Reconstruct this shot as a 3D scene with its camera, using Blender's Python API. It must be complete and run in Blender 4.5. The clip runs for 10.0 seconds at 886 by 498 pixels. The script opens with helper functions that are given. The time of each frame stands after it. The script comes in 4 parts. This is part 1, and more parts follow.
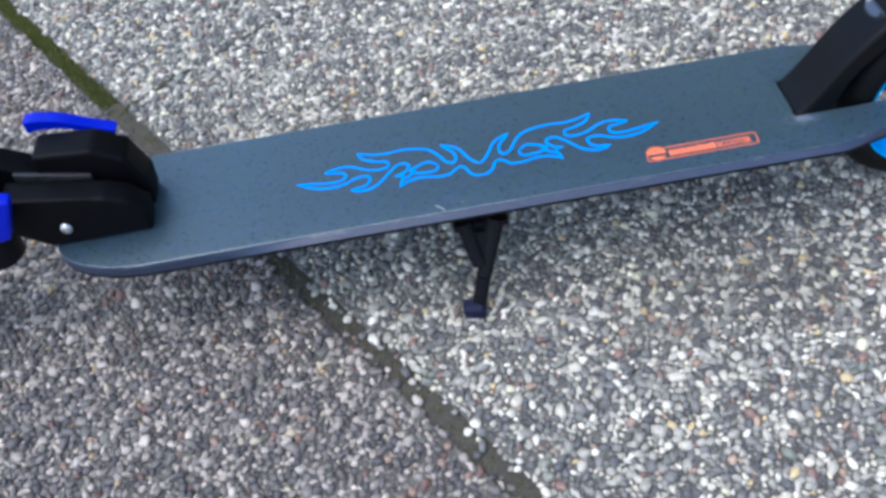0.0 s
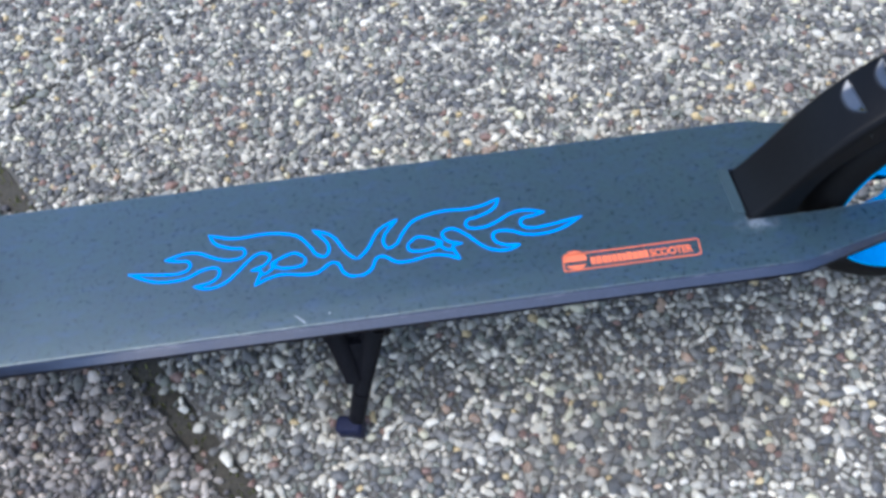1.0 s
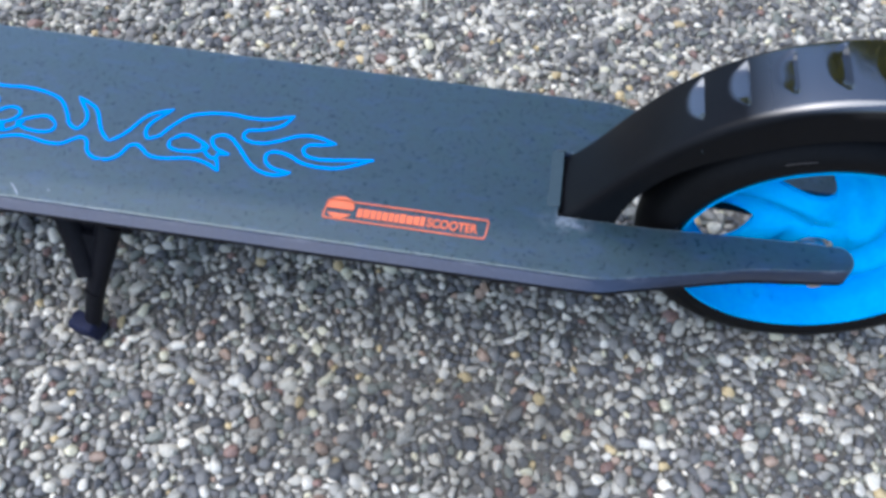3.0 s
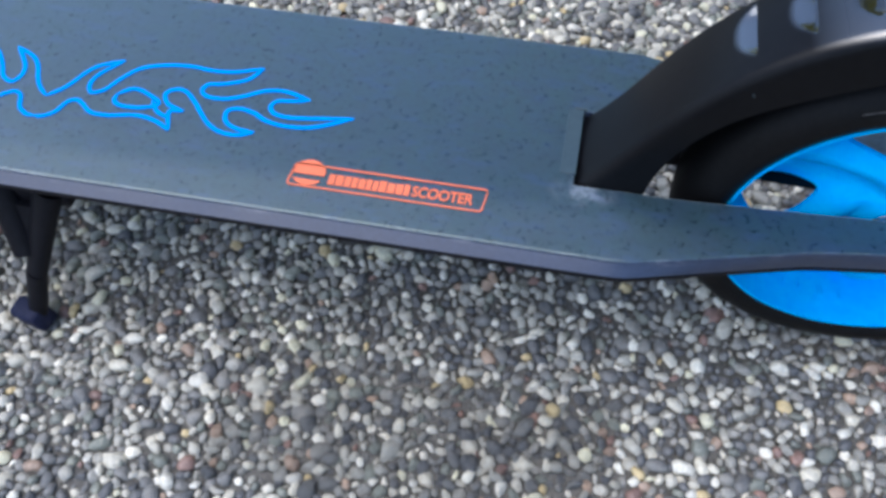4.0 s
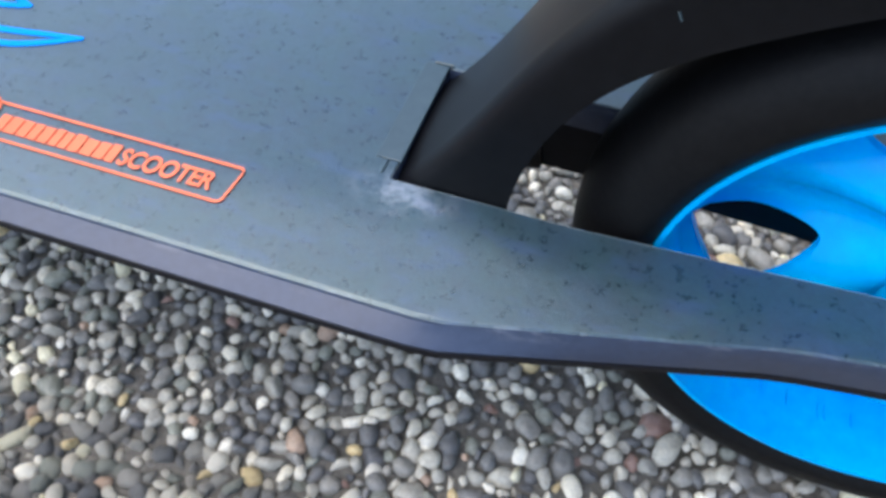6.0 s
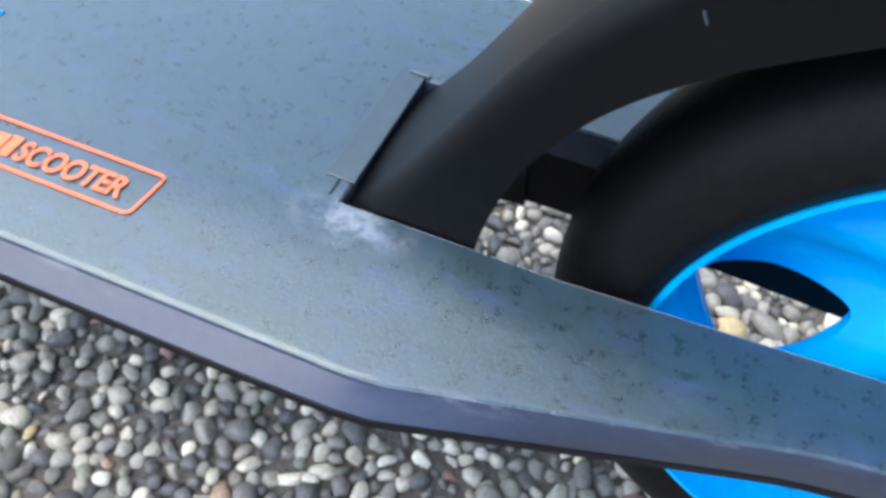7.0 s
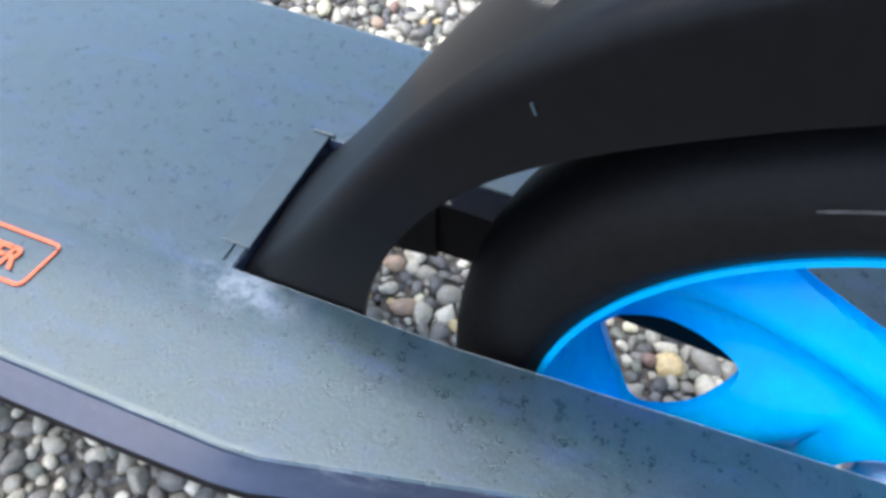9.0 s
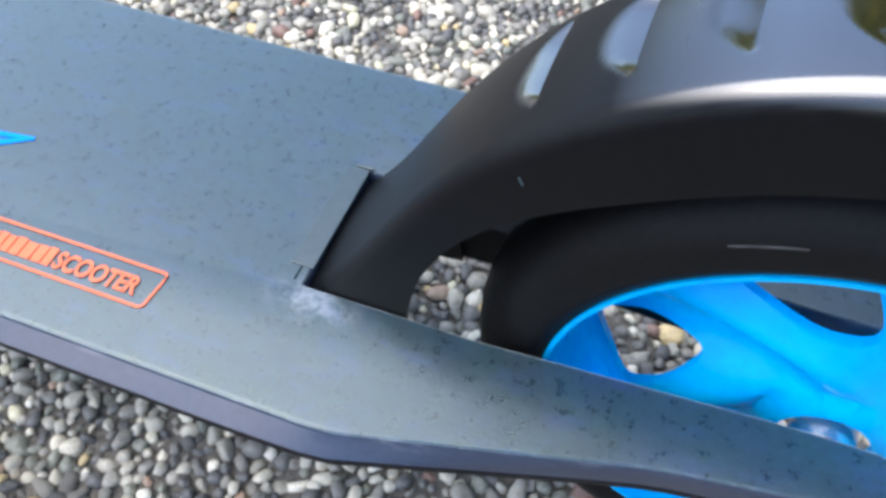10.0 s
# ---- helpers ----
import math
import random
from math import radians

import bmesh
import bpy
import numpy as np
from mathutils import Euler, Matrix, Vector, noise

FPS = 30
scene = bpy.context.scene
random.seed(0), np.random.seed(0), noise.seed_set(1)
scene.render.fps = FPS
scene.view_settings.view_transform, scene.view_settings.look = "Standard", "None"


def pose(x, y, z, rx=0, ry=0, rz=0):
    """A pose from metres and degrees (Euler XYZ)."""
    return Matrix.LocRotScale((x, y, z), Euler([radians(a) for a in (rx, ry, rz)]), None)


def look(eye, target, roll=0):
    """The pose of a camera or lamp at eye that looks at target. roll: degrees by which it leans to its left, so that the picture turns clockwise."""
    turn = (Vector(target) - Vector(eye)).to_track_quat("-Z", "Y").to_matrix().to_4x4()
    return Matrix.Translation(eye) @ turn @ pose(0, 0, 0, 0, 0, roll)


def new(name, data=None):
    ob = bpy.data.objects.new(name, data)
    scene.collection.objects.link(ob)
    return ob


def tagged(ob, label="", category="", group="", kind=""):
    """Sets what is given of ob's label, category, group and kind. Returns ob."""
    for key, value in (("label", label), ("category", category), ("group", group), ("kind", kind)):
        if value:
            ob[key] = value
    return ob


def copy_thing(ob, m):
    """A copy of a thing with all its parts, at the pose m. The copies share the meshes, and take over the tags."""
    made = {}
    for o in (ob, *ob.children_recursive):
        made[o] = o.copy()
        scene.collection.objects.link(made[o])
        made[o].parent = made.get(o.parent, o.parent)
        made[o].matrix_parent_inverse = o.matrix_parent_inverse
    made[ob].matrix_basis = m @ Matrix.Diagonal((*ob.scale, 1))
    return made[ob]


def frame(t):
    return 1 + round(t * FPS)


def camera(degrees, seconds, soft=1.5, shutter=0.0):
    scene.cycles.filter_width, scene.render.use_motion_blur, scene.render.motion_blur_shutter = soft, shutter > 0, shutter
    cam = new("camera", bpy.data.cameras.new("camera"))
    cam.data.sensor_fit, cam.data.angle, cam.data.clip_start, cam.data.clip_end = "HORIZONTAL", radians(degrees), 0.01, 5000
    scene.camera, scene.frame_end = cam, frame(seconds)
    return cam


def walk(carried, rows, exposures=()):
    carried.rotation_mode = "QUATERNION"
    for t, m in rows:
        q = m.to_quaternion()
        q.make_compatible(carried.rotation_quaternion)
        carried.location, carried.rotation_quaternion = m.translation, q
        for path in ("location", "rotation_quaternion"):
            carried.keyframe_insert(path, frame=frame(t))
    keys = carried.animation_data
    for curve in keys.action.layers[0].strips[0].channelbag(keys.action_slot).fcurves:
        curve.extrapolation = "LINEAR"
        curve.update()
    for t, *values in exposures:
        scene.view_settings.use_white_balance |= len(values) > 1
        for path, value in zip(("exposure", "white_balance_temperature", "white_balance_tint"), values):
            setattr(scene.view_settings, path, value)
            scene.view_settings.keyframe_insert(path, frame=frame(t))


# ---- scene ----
cam = camera(55.5, 10.0, soft=3.4)
EXPOSURES = [(0, 0.97, 5850, 10), (2.5, 0.85, 5850, 10), (4.0, 0.84, 5880, 10), (5.0, 1.05, 6000, 10), (5.5, 1.06, 6120, 10), (6.0, 1.32, 6300, 10), (7.5, 1.66, 6420, 10), (8.0, 1.62, 6420, 10), (9.0, 1.56, 6400, 10), (10.0, 1.48, 6380, 10)]
PATH = [
    (0, (0.114, -0.511, 0.616), (0.103, 0.770, -0.920), -10.3),
    (0.3, (0.193, -0.451, 0.586), (0.130, 0.805, -0.969), -9.5),
    (0.5, (0.211, -0.425, 0.569), (0.193, 0.801, -1.011), -7.2),
    (0.7, (0.206, -0.407, 0.557), (0.191, 0.818, -1.024), -6.2),
    (1, (0.199, -0.351, 0.569), (0.239, 0.851, -1.029), -5.9),
    (1.2, (0.214, -0.340, 0.600), (0.187, 0.852, -1.006), -9.5),
    (1.5, (0.280, -0.317, 0.580), (0.234, 0.794, -1.083), -1.8),
    (1.7, (0.333, -0.318, 0.554), (0.290, 0.767, -1.125), 3.9),
    (2, (0.378, -0.309, 0.523), (0.271, 0.816, -1.127), 3.4),
    (2.2, (0.403, -0.285, 0.517), (0.263, 0.810, -1.151), 0.8),
    (2.5, (0.382, -0.310, 0.509), (0.220, 0.828, -1.127), 0.9),
    (2.7, (0.384, -0.306, 0.505), (0.264, 0.774, -1.174), 2.7),
    (3.8, (0.376, -0.279, 0.442), (0.199, 0.816, -1.222), 0.1),
    (4, (0.406, -0.263, 0.421), (0.171, 0.822, -1.243), -1.5),
    (4.2, (0.418, -0.238, 0.429), (0.232, 0.740, -1.306), 0.3),
    (4.5, (0.441, -0.239, 0.393), (0.052, 0.758, -1.296), -6.5),
    (4.7, (0.412, -0.235, 0.401), (0.085, 0.707, -1.332), -3.5),
    (5, (0.408, -0.230, 0.438), (-0.025, 0.702, -1.278), -7.8),
    (5.2, (0.419, -0.214, 0.432), (0.031, 0.667, -1.321), -8.8),
    (5.5, (0.441, -0.198, 0.374), (-0.028, 0.711, -1.345), -11.7),
    (5.7, (0.446, -0.191, 0.337), (0.037, 0.855, -1.318), -5.4),
    (5.8, (0.457, -0.177, 0.317), (0.044, 0.911, -1.309), -3.8),
    (6, (0.475, -0.156, 0.286), (0.092, 0.974, -1.319), 0.6),
    (6.2, (0.475, -0.145, 0.276), (0.068, 0.995, -1.317), 1.5),
    (7.3, (0.476, -0.129, 0.255), (0.088, 1.069, -1.298), 5.8),
    (7.5, (0.487, -0.130, 0.259), (0.075, 1.047, -1.305), 4.5),
    (7.7, (0.490, -0.122, 0.265), (0.072, 1.026, -1.318), 4.0),
    (8, (0.486, -0.128, 0.267), (0.085, 1.058, -1.293), 5.2),
    (8.2, (0.494, -0.129, 0.263), (0.040, 0.991, -1.331), 2.5),
    (8.5, (0.490, -0.131, 0.256), (0.074, 1.023, -1.324), 4.4),
    (8.7, (0.492, -0.117, 0.264), (0.052, 1.007, -1.331), 2.8),
    (9, (0.494, -0.113, 0.267), (0.088, 1.093, -1.276), 4.1),
    (9.2, (0.483, -0.112, 0.278), (0.149, 1.041, -1.322), 5.8),
    (9.5, (0.495, -0.115, 0.279), (0.042, 1.043, -1.287), 1.0),
    (9.7, (0.490, -0.113, 0.284), (0.128, 1.027, -1.319), 3.9),
    (10, (0.503, -0.130, 0.315), (0.047, 0.972, -1.290), -1.7),
]
walk(cam, [(t, look(eye, target, roll)) for t, eye, target, roll in PATH], EXPOSURES)

# ---------------------------------------------------------------- light
SUN_ELEVATION, SUN_FROM = 66.0, -160.0  # degrees; the compass angle (from +x) that the light comes from
world = bpy.data.worlds.new("world")
scene.world = world
world.use_nodes = True
wn = world.node_tree
wn.nodes.clear()
sky = wn.nodes.new("ShaderNodeTexSky")
sky.sky_type = "NISHITA"
sky.sun_disc = False
sky.sun_elevation = radians(SUN_ELEVATION)
sky.sun_rotation = radians(90.0 - SUN_FROM)
sky.air_density, sky.dust_density, sky.ozone_density = 1.0, 2.0, 1.0
back = wn.nodes.new("ShaderNodeBackground")
back.inputs["Strength"].default_value = 0.15
wout = wn.nodes.new("ShaderNodeOutputWorld")
wn.links.new(sky.outputs[0], back.inputs["Color"])
wn.links.new(back.outputs[0], wout.inputs["Surface"])

sun_data = bpy.data.lights.new("sun", "SUN")
sun_data.energy, sun_data.angle, sun_data.color = 1.0, radians(70), (1.0, 0.97, 0.91)
sun = new("sun", sun_data)
a, e = radians(SUN_FROM), radians(SUN_ELEVATION)
sun.matrix_world = look((3 * math.cos(a) * math.cos(e), 3 * math.sin(a) * math.cos(e), 3 * math.sin(e)), (0, 0, 0))


# ---------------------------------------------------------------- materials
class Nodes:
    """A small wrapper for building one node material."""

    def __init__(self, name, roughness=0.5, metallic=0.0, specular=0.5):
        self.m = bpy.data.materials.new(name)
        self.m.use_nodes = True
        self.t = self.m.node_tree
        self.b = self.t.nodes["Principled BSDF"]
        self.b.inputs["Roughness"].default_value = roughness
        self.b.inputs["Metallic"].default_value = metallic
        self.b.inputs["Specular IOR Level"].default_value = specular
        self.co = self.t.nodes.new("ShaderNodeTexCoord").outputs["Object"]

    def add(self, kind, **values):
        n = self.t.nodes.new(kind)
        if "operation" in values:
            n.operation = values["operation"]
        if "blend_type" in values:
            n.blend_type = values["blend_type"]
        if "attribute_name" in values:
            n.attribute_name = values["attribute_name"]
        return n

    def link(self, a, b):
        self.t.links.new(a, b)

    def noise(self, scale, detail=4.0, rough=0.55, stretch=None):
        n = self.add("ShaderNodeTexNoise")
        n.inputs["Scale"].default_value, n.inputs["Detail"].default_value, n.inputs["Roughness"].default_value = scale, detail, rough
        if stretch:
            mp = self.add("ShaderNodeMapping")
            mp.inputs["Scale"].default_value = stretch
            self.link(self.co, mp.inputs["Vector"])
            self.link(mp.outputs[0], n.inputs["Vector"])
        else:
            self.link(self.co, n.inputs["Vector"])
        return n.outputs["Fac"]

    def ramp(self, fac, stops, constant=False):
        n = self.add("ShaderNodeValToRGB")
        n.color_ramp.interpolation = "CONSTANT" if constant else "LINEAR"
        while len(n.color_ramp.elements) < len(stops):
            n.color_ramp.elements.new(0.5)
        for el, (p, c) in zip(n.color_ramp.elements, stops):
            el.position = p
            el.color = (*c, 1) if len(c) == 3 else c
        self.link(fac, n.inputs["Fac"])
        return n.outputs["Color"]

    def mix(self, fac, c1, c2, blend="MIX"):
        n = self.add("ShaderNodeMixRGB", blend_type=blend)
        for socket, v in zip(("Fac", "Color1", "Color2"), (fac, c1, c2)):
            if isinstance(v, (int, float)):
                n.inputs[socket].default_value = v
            elif isinstance(v, tuple):
                n.inputs[socket].default_value = (*v, 1)
            else:
                self.link(v, n.inputs[socket])
        return n.outputs["Color"]

    def maths(self, op, x, y=0.0, clamp=False):
        n = self.add("ShaderNodeMath", operation=op)
        n.use_clamp = clamp
        for i, v in enumerate((x, y)):
            if isinstance(v, (int, float)):
                n.inputs[i].default_value = v
            else:
                self.link(v, n.inputs[i])
        return n.outputs[0]

    def grey(self, lo, hi, fac):
        """fac from lo..hi stretched to 0..1."""
        n = self.add("ShaderNodeMapRange")
        n.inputs["From Min"].default_value, n.inputs["From Max"].default_value = lo, hi
        self.link(fac, n.inputs["Value"])
        return n.outputs["Result"]

    def colour(self, c):
        if isinstance(c, tuple):
            self.b.inputs["Base Color"].default_value = (*c, 1)
        else:
            self.link(c, self.b.inputs["Base Color"])
        return self

    def rough(self, fac):
        self.link(fac, self.b.inputs["Roughness"])
        return self

    def bump(self, height, distance, strength=1.0):
        n = self.add("ShaderNodeBump")
        n.inputs["Distance"].default_value, n.inputs["Strength"].default_value = distance, strength
        self.link(height, n.inputs["Height"])
        self.link(n.outputs["Normal"], self.b.inputs["Normal"])
        return self


STONES = [(0.0, (0.125, 0.124, 0.124)), (0.11, (0.175, 0.17, 0.162)), (0.24, (0.26, 0.245, 0.22)), (0.36, (0.23, 0.235, 0.198)), (0.46, (0.35, 0.33, 0.285)),
          (0.60, (0.47, 0.44, 0.37)), (0.73, (0.60, 0.555, 0.455)), (0.84, (0.76, 0.71, 0.60)), (0.925, (0.26, 0.165, 0.135)), (0.948, (0.42, 0.30, 0.22)),
          (0.966, (0.56, 0.44, 0.24)), (0.978, (0.72, 0.67, 0.48))]


def stone_material(name, per_island, tone=(1.03, 1.04, 1.04)):
    n = Nodes(name, 0.55, specular=0.4)
    if per_island:
        pick = n.add("ShaderNodeNewGeometry").outputs["Random Per Island"]
    else:
        pick = n.add("ShaderNodeObjectInfo").outputs["Random"]
    base = n.ramp(pick, STONES, constant=True)
    tint = n.maths("FRACT", n.maths("MULTIPLY", pick, 37.7))
    base = n.mix(1.0, base, n.ramp(tint, [(0, (0.86, 0.86, 0.87)), (1, (1.24, 1.22, 1.18))]), "MULTIPLY")
    grain = n.noise(900, 5, 0.65)
    base = n.mix(0.7, base, n.ramp(grain, [(0.25, (0.62, 0.62, 0.62)), (0.75, (1.25, 1.24, 1.22))]), "MULTIPLY")
    vein = n.noise(260, 3, 0.5)
    base = n.mix(0.45, base, n.ramp(vein, [(0.35, (0.7, 0.7, 0.7)), (0.65, (1.15, 1.15, 1.15))]), "MULTIPLY")
    base = n.mix(1.0, base, tone, "MULTIPLY")
    n.colour(base)
    n.rough(n.grey(-0.1, 1.6, grain))
    n.bump(n.maths("ADD", n.maths("MULTIPLY", vein, 0.75), n.maths("MULTIPLY", grain, 0.3)), 0.0011, 0.7)
    return n.m


def cement_material():
    n = Nodes("cement", 0.9, specular=0.2)
    fine, wide = n.noise(700, 6, 0.7), n.noise(9, 4, 0.6)
    c = n.ramp(fine, [(0.3, (0.085, 0.080, 0.072)), (0.7, (0.23, 0.215, 0.19))])
    c = n.mix(0.5, c, n.ramp(wide, [(0.35, (0.65, 0.66, 0.62)), (0.65, (1.2, 1.17, 1.12))]), "MULTIPLY")
    # past the stones that are built one by one, the same stones as a pattern
    v = n.add("ShaderNodeTexVoronoi")
    v.inputs["Scale"].default_value = 125
    n.link(n.co, v.inputs["Vector"])
    pick = n.add("ShaderNodeSeparateColor")
    n.link(v.outputs["Color"], pick.inputs[0])
    far = n.mix(n.grey(0.38, 0.60, v.outputs["Distance"]), n.ramp(pick.outputs[0], STONES, constant=True), (0.055, 0.052, 0.048))
    far = n.mix(1.0, far, (1.17, 1.16, 1.14), "MULTIPLY")
    at = n.add("ShaderNodeSeparateXYZ")
    n.link(n.co, at.inputs[0])
    inside = n.maths("MULTIPLY", n.maths("LESS_THAN", n.maths("ABSOLUTE", n.maths("SUBTRACT", at.outputs[0], 0.15)), 0.65),
                     n.maths("LESS_THAN", n.maths("ABSOLUTE", n.maths("SUBTRACT", at.outputs[1], 0.145)), 0.515))
    c = n.mix(inside, far, c)
    return n.colour(c).bump(fine, 0.0015, 0.8).m


def aggregate_far_material():
    """Washed concrete past the stones that are built one by one."""
    n = Nodes("aggregate_far", 0.7, specular=0.3)
    v = n.add("ShaderNodeTexVoronoi")
    v.inputs["Scale"].default_value = 125
    n.link(n.co, v.inputs["Vector"])
    sep = n.add("ShaderNodeSeparateColor")
    n.link(v.outputs["Color"], sep.inputs[0])
    c = n.ramp(sep.outputs[0], STONES, constant=True)
    c = n.mix(n.grey(0.38, 0.60, v.outputs["Distance"]), c, (0.055, 0.052, 0.048))
    c = n.mix(1.0, c, n.ramp(n.noise(4), [(0.3, (1.03, 1.03, 1.01)), (0.7, (1.28, 1.27, 1.25))]), "MULTIPLY")
    return n.colour(c).bump(n.maths("SUBTRACT", 0.6, v.outputs["Distance"]), 0.004, 0.6).m


def grip_material():
    """Sandpaper-like grey grip surface with scuffed rims."""
    n = Nodes("grip_surface", 0.42, specular=1.0)
    grain, blotch, tone = n.noise(1300, 5, 0.7), n.noise(300, 5, 0.65), n.noise(13, 5, 0.6)
    c = n.ramp(grain, [(0.28, (0.006, 0.022, 0.031)), (0.72, (0.020, 0.052, 0.070))])
    c = n.mix(0.8, c, n.ramp(blotch, [(0.33, (0.62, 0.64, 0.70)), (0.68, (1.26, 1.24, 1.22))]), "MULTIPLY")
    c = n.mix(0.6, c, n.ramp(tone, [(0.33, (0.84, 0.87, 0.88)), (0.68, (1.12, 1.10, 1.07))]), "MULTIPLY")
    c = n.mix(0.5, c, n.ramp(n.noise(75, 4, 0.6), [(0.36, (0.84, 1.08, 0.90)), (0.64, (1.04, 0.95, 1.42))]), "MULTIPLY")
    speck = n.grey(0.50, 0.74, n.noise(240, 4, 0.65))
    c = n.mix(n.maths("MULTIPLY", speck, 0.55), c, (0.010, 0.016, 0.028))
    smear = n.grey(0.54, 0.66, n.noise(115, 4, 0.6, (0.6, 1.5, 1.0)))
    c = n.mix(n.maths("MULTIPLY", smear, 0.40), c, (0.022, 0.050, 0.135))
    edge = n.add("ShaderNodeAttribute", attribute_name="rim").outputs["Fac"]
    streak = n.grey(0.50, 0.62, n.noise(60, 6, 0.7, (1.0, 6.0, 6.0)))
    c = n.mix(n.maths("MULTIPLY", n.maths("MULTIPLY", edge, streak), 0.28, True), c, (0.48, 0.52, 0.57))
    # rubbed-off patch at the near corner of the slot
    away = n.add("ShaderNodeVectorMath", operation="SUBTRACT")
    n.link(n.co, away.inputs[0])
    away.inputs[1].default_value = (0.4195, -0.0250, 0.119)
    narrow = n.add("ShaderNodeVectorMath", operation="MULTIPLY")
    n.link(away.outputs[0], narrow.inputs[0])
    narrow.inputs[1].default_value = (0.75, 1.5, 1.0)
    off = n.add("ShaderNodeVectorMath", operation="LENGTH")
    n.link(narrow.outputs[0], off.inputs[0])
    rub = n.maths("MULTIPLY", n.grey(0.013, 0.001, off.outputs["Value"]), n.grey(0.42, 0.6, n.noise(240, 5, 0.7)), True)
    c = n.mix(n.maths("MULTIPLY", rub, 0.38), c, (0.52, 0.55, 0.6))
    n.colour(c)
    n.rough(n.maths("ADD", n.maths("MULTIPLY", blotch, 0.34), n.maths("ADD", 0.06, n.maths("MULTIPLY", grain, 0.18))))
    n.b.inputs["Sheen Weight"].default_value = 1.0
    n.b.inputs["IOR"].default_value = 1.53
    n.b.inputs["Sheen Roughness"].default_value = 0.41
    n.b.inputs["Sheen Tint"].default_value = (0.87, 1.0, 1.0, 1)
    n.b.inputs["Specular Tint"].default_value = (0.88, 1.0, 0.99, 1)
    n.bump(grain, 0.0006, 0.22)
    return n.m


def plain_material(name, dark, light, roughness, scale=220, metallic=0.0, specular=0.5, bump=0.0, coat=0.0):
    n = Nodes(name, roughness, metallic, specular)
    f, w = n.noise(scale, 5, 0.65), n.noise(scale / 11, 4, 0.6)
    c = n.ramp(f, [(0.3, dark), (0.7, light)])
    c = n.mix(0.4, c, n.ramp(w, [(0.3, (0.85, 0.85, 0.85)), (0.7, (1.12, 1.12, 1.12))]), "MULTIPLY")
    n.colour(c)
    n.rough(n.maths("ADD", roughness - 0.08, n.maths("MULTIPLY", w, 0.16)))
    if bump:
        n.bump(f, bump, 0.5)
    n.b.inputs["Coat Weight"].default_value = coat
    n.b.inputs["Coat Roughness"].default_value = 0.12
    return n.m


def worn_print(name, colour, holes):
    """Screen print on the grip surface, with pinholes where the grit shows."""
    n = Nodes(name, 0.7, specular=0.12)
    f = n.noise(1300, 5, 0.7)
    c = n.mix(n.grey(0.60, 0.72, f), colour, tuple(v * holes for v in colour))
    c = n.mix(0.5, c, n.ramp(n.noise(90), [(0.3, (0.85, 0.85, 0.85)), (0.7, (1.1, 1.1, 1.1))]), "MULTIPLY")
    return n.colour(c).bump(f, 0.0004, 0.4).m


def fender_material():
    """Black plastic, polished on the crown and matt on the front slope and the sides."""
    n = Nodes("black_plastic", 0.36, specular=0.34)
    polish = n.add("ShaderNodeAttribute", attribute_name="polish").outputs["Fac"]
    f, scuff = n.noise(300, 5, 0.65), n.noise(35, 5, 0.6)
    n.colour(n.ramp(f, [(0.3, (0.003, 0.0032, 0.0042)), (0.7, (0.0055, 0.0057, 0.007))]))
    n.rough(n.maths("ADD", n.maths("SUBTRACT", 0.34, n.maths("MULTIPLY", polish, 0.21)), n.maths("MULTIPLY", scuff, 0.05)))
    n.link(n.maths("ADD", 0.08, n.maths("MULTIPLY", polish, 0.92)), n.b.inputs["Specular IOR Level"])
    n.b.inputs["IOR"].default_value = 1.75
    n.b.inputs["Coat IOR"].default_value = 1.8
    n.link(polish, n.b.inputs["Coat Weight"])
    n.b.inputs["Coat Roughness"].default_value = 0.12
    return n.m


MAT_STONE = stone_material("stone_mixed", True)
# front slab: the same stone mix, multiplied evenly darker
MAT_STONE_DARK = stone_material("stone_darker", True, (0.73, 0.69, 0.71))
MAT_STONE_SINGLE = stone_material("stone_single", False)
MAT_CEMENT = cement_material()
MAT_FAR = aggregate_far_material()
MAT_GRIP = grip_material()
MAT_BLUE_PRINT = worn_print("blue_print", (0.0, 0.28, 0.85), 0.85)
MAT_ORANGE = worn_print("orange_print", (0.92, 0.22, 0.11), 0.7)
MAT_BLUE_RIM = plain_material("blue_plastic", (0.0, 0.44, 0.98), (0.0, 0.53, 1.0), 0.24, 150, specular=0.12)
MAT_BLUE_PAINT = plain_material("blue_paint", (0.001, 0.010, 0.42), (0.002, 0.016, 0.56), 0.4, 120, specular=0.25)
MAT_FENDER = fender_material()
MAT_TYRE = plain_material("black_rubber", (0.0032, 0.0032, 0.0038), (0.0072, 0.0070, 0.0074), 0.48, 500, specular=0.15, bump=0.0003)
MAT_BLACK = plain_material("black_steel", (0.004, 0.004, 0.006), (0.008, 0.008, 0.011), 0.5, 260, specular=0.15)
MAT_CHEEK = plain_material("black_matt_plastic", (0.002, 0.002, 0.003), (0.004, 0.004, 0.005), 0.5, 260, specular=0.1)
MAT_FOOT = plain_material("dark_blue_rubber", (0.008, 0.010, 0.030), (0.015, 0.019, 0.050), 0.6, 300, specular=0.2)
MAT_STEEL = plain_material("bright_steel", (0.62, 0.62, 0.63), (0.78, 0.78, 0.78), 0.22, 300, metallic=1.0)
MAT_DULL = plain_material("dull_steel", (0.10, 0.10, 0.105), (0.20, 0.20, 0.205), 0.5, 300, metallic=0.6)
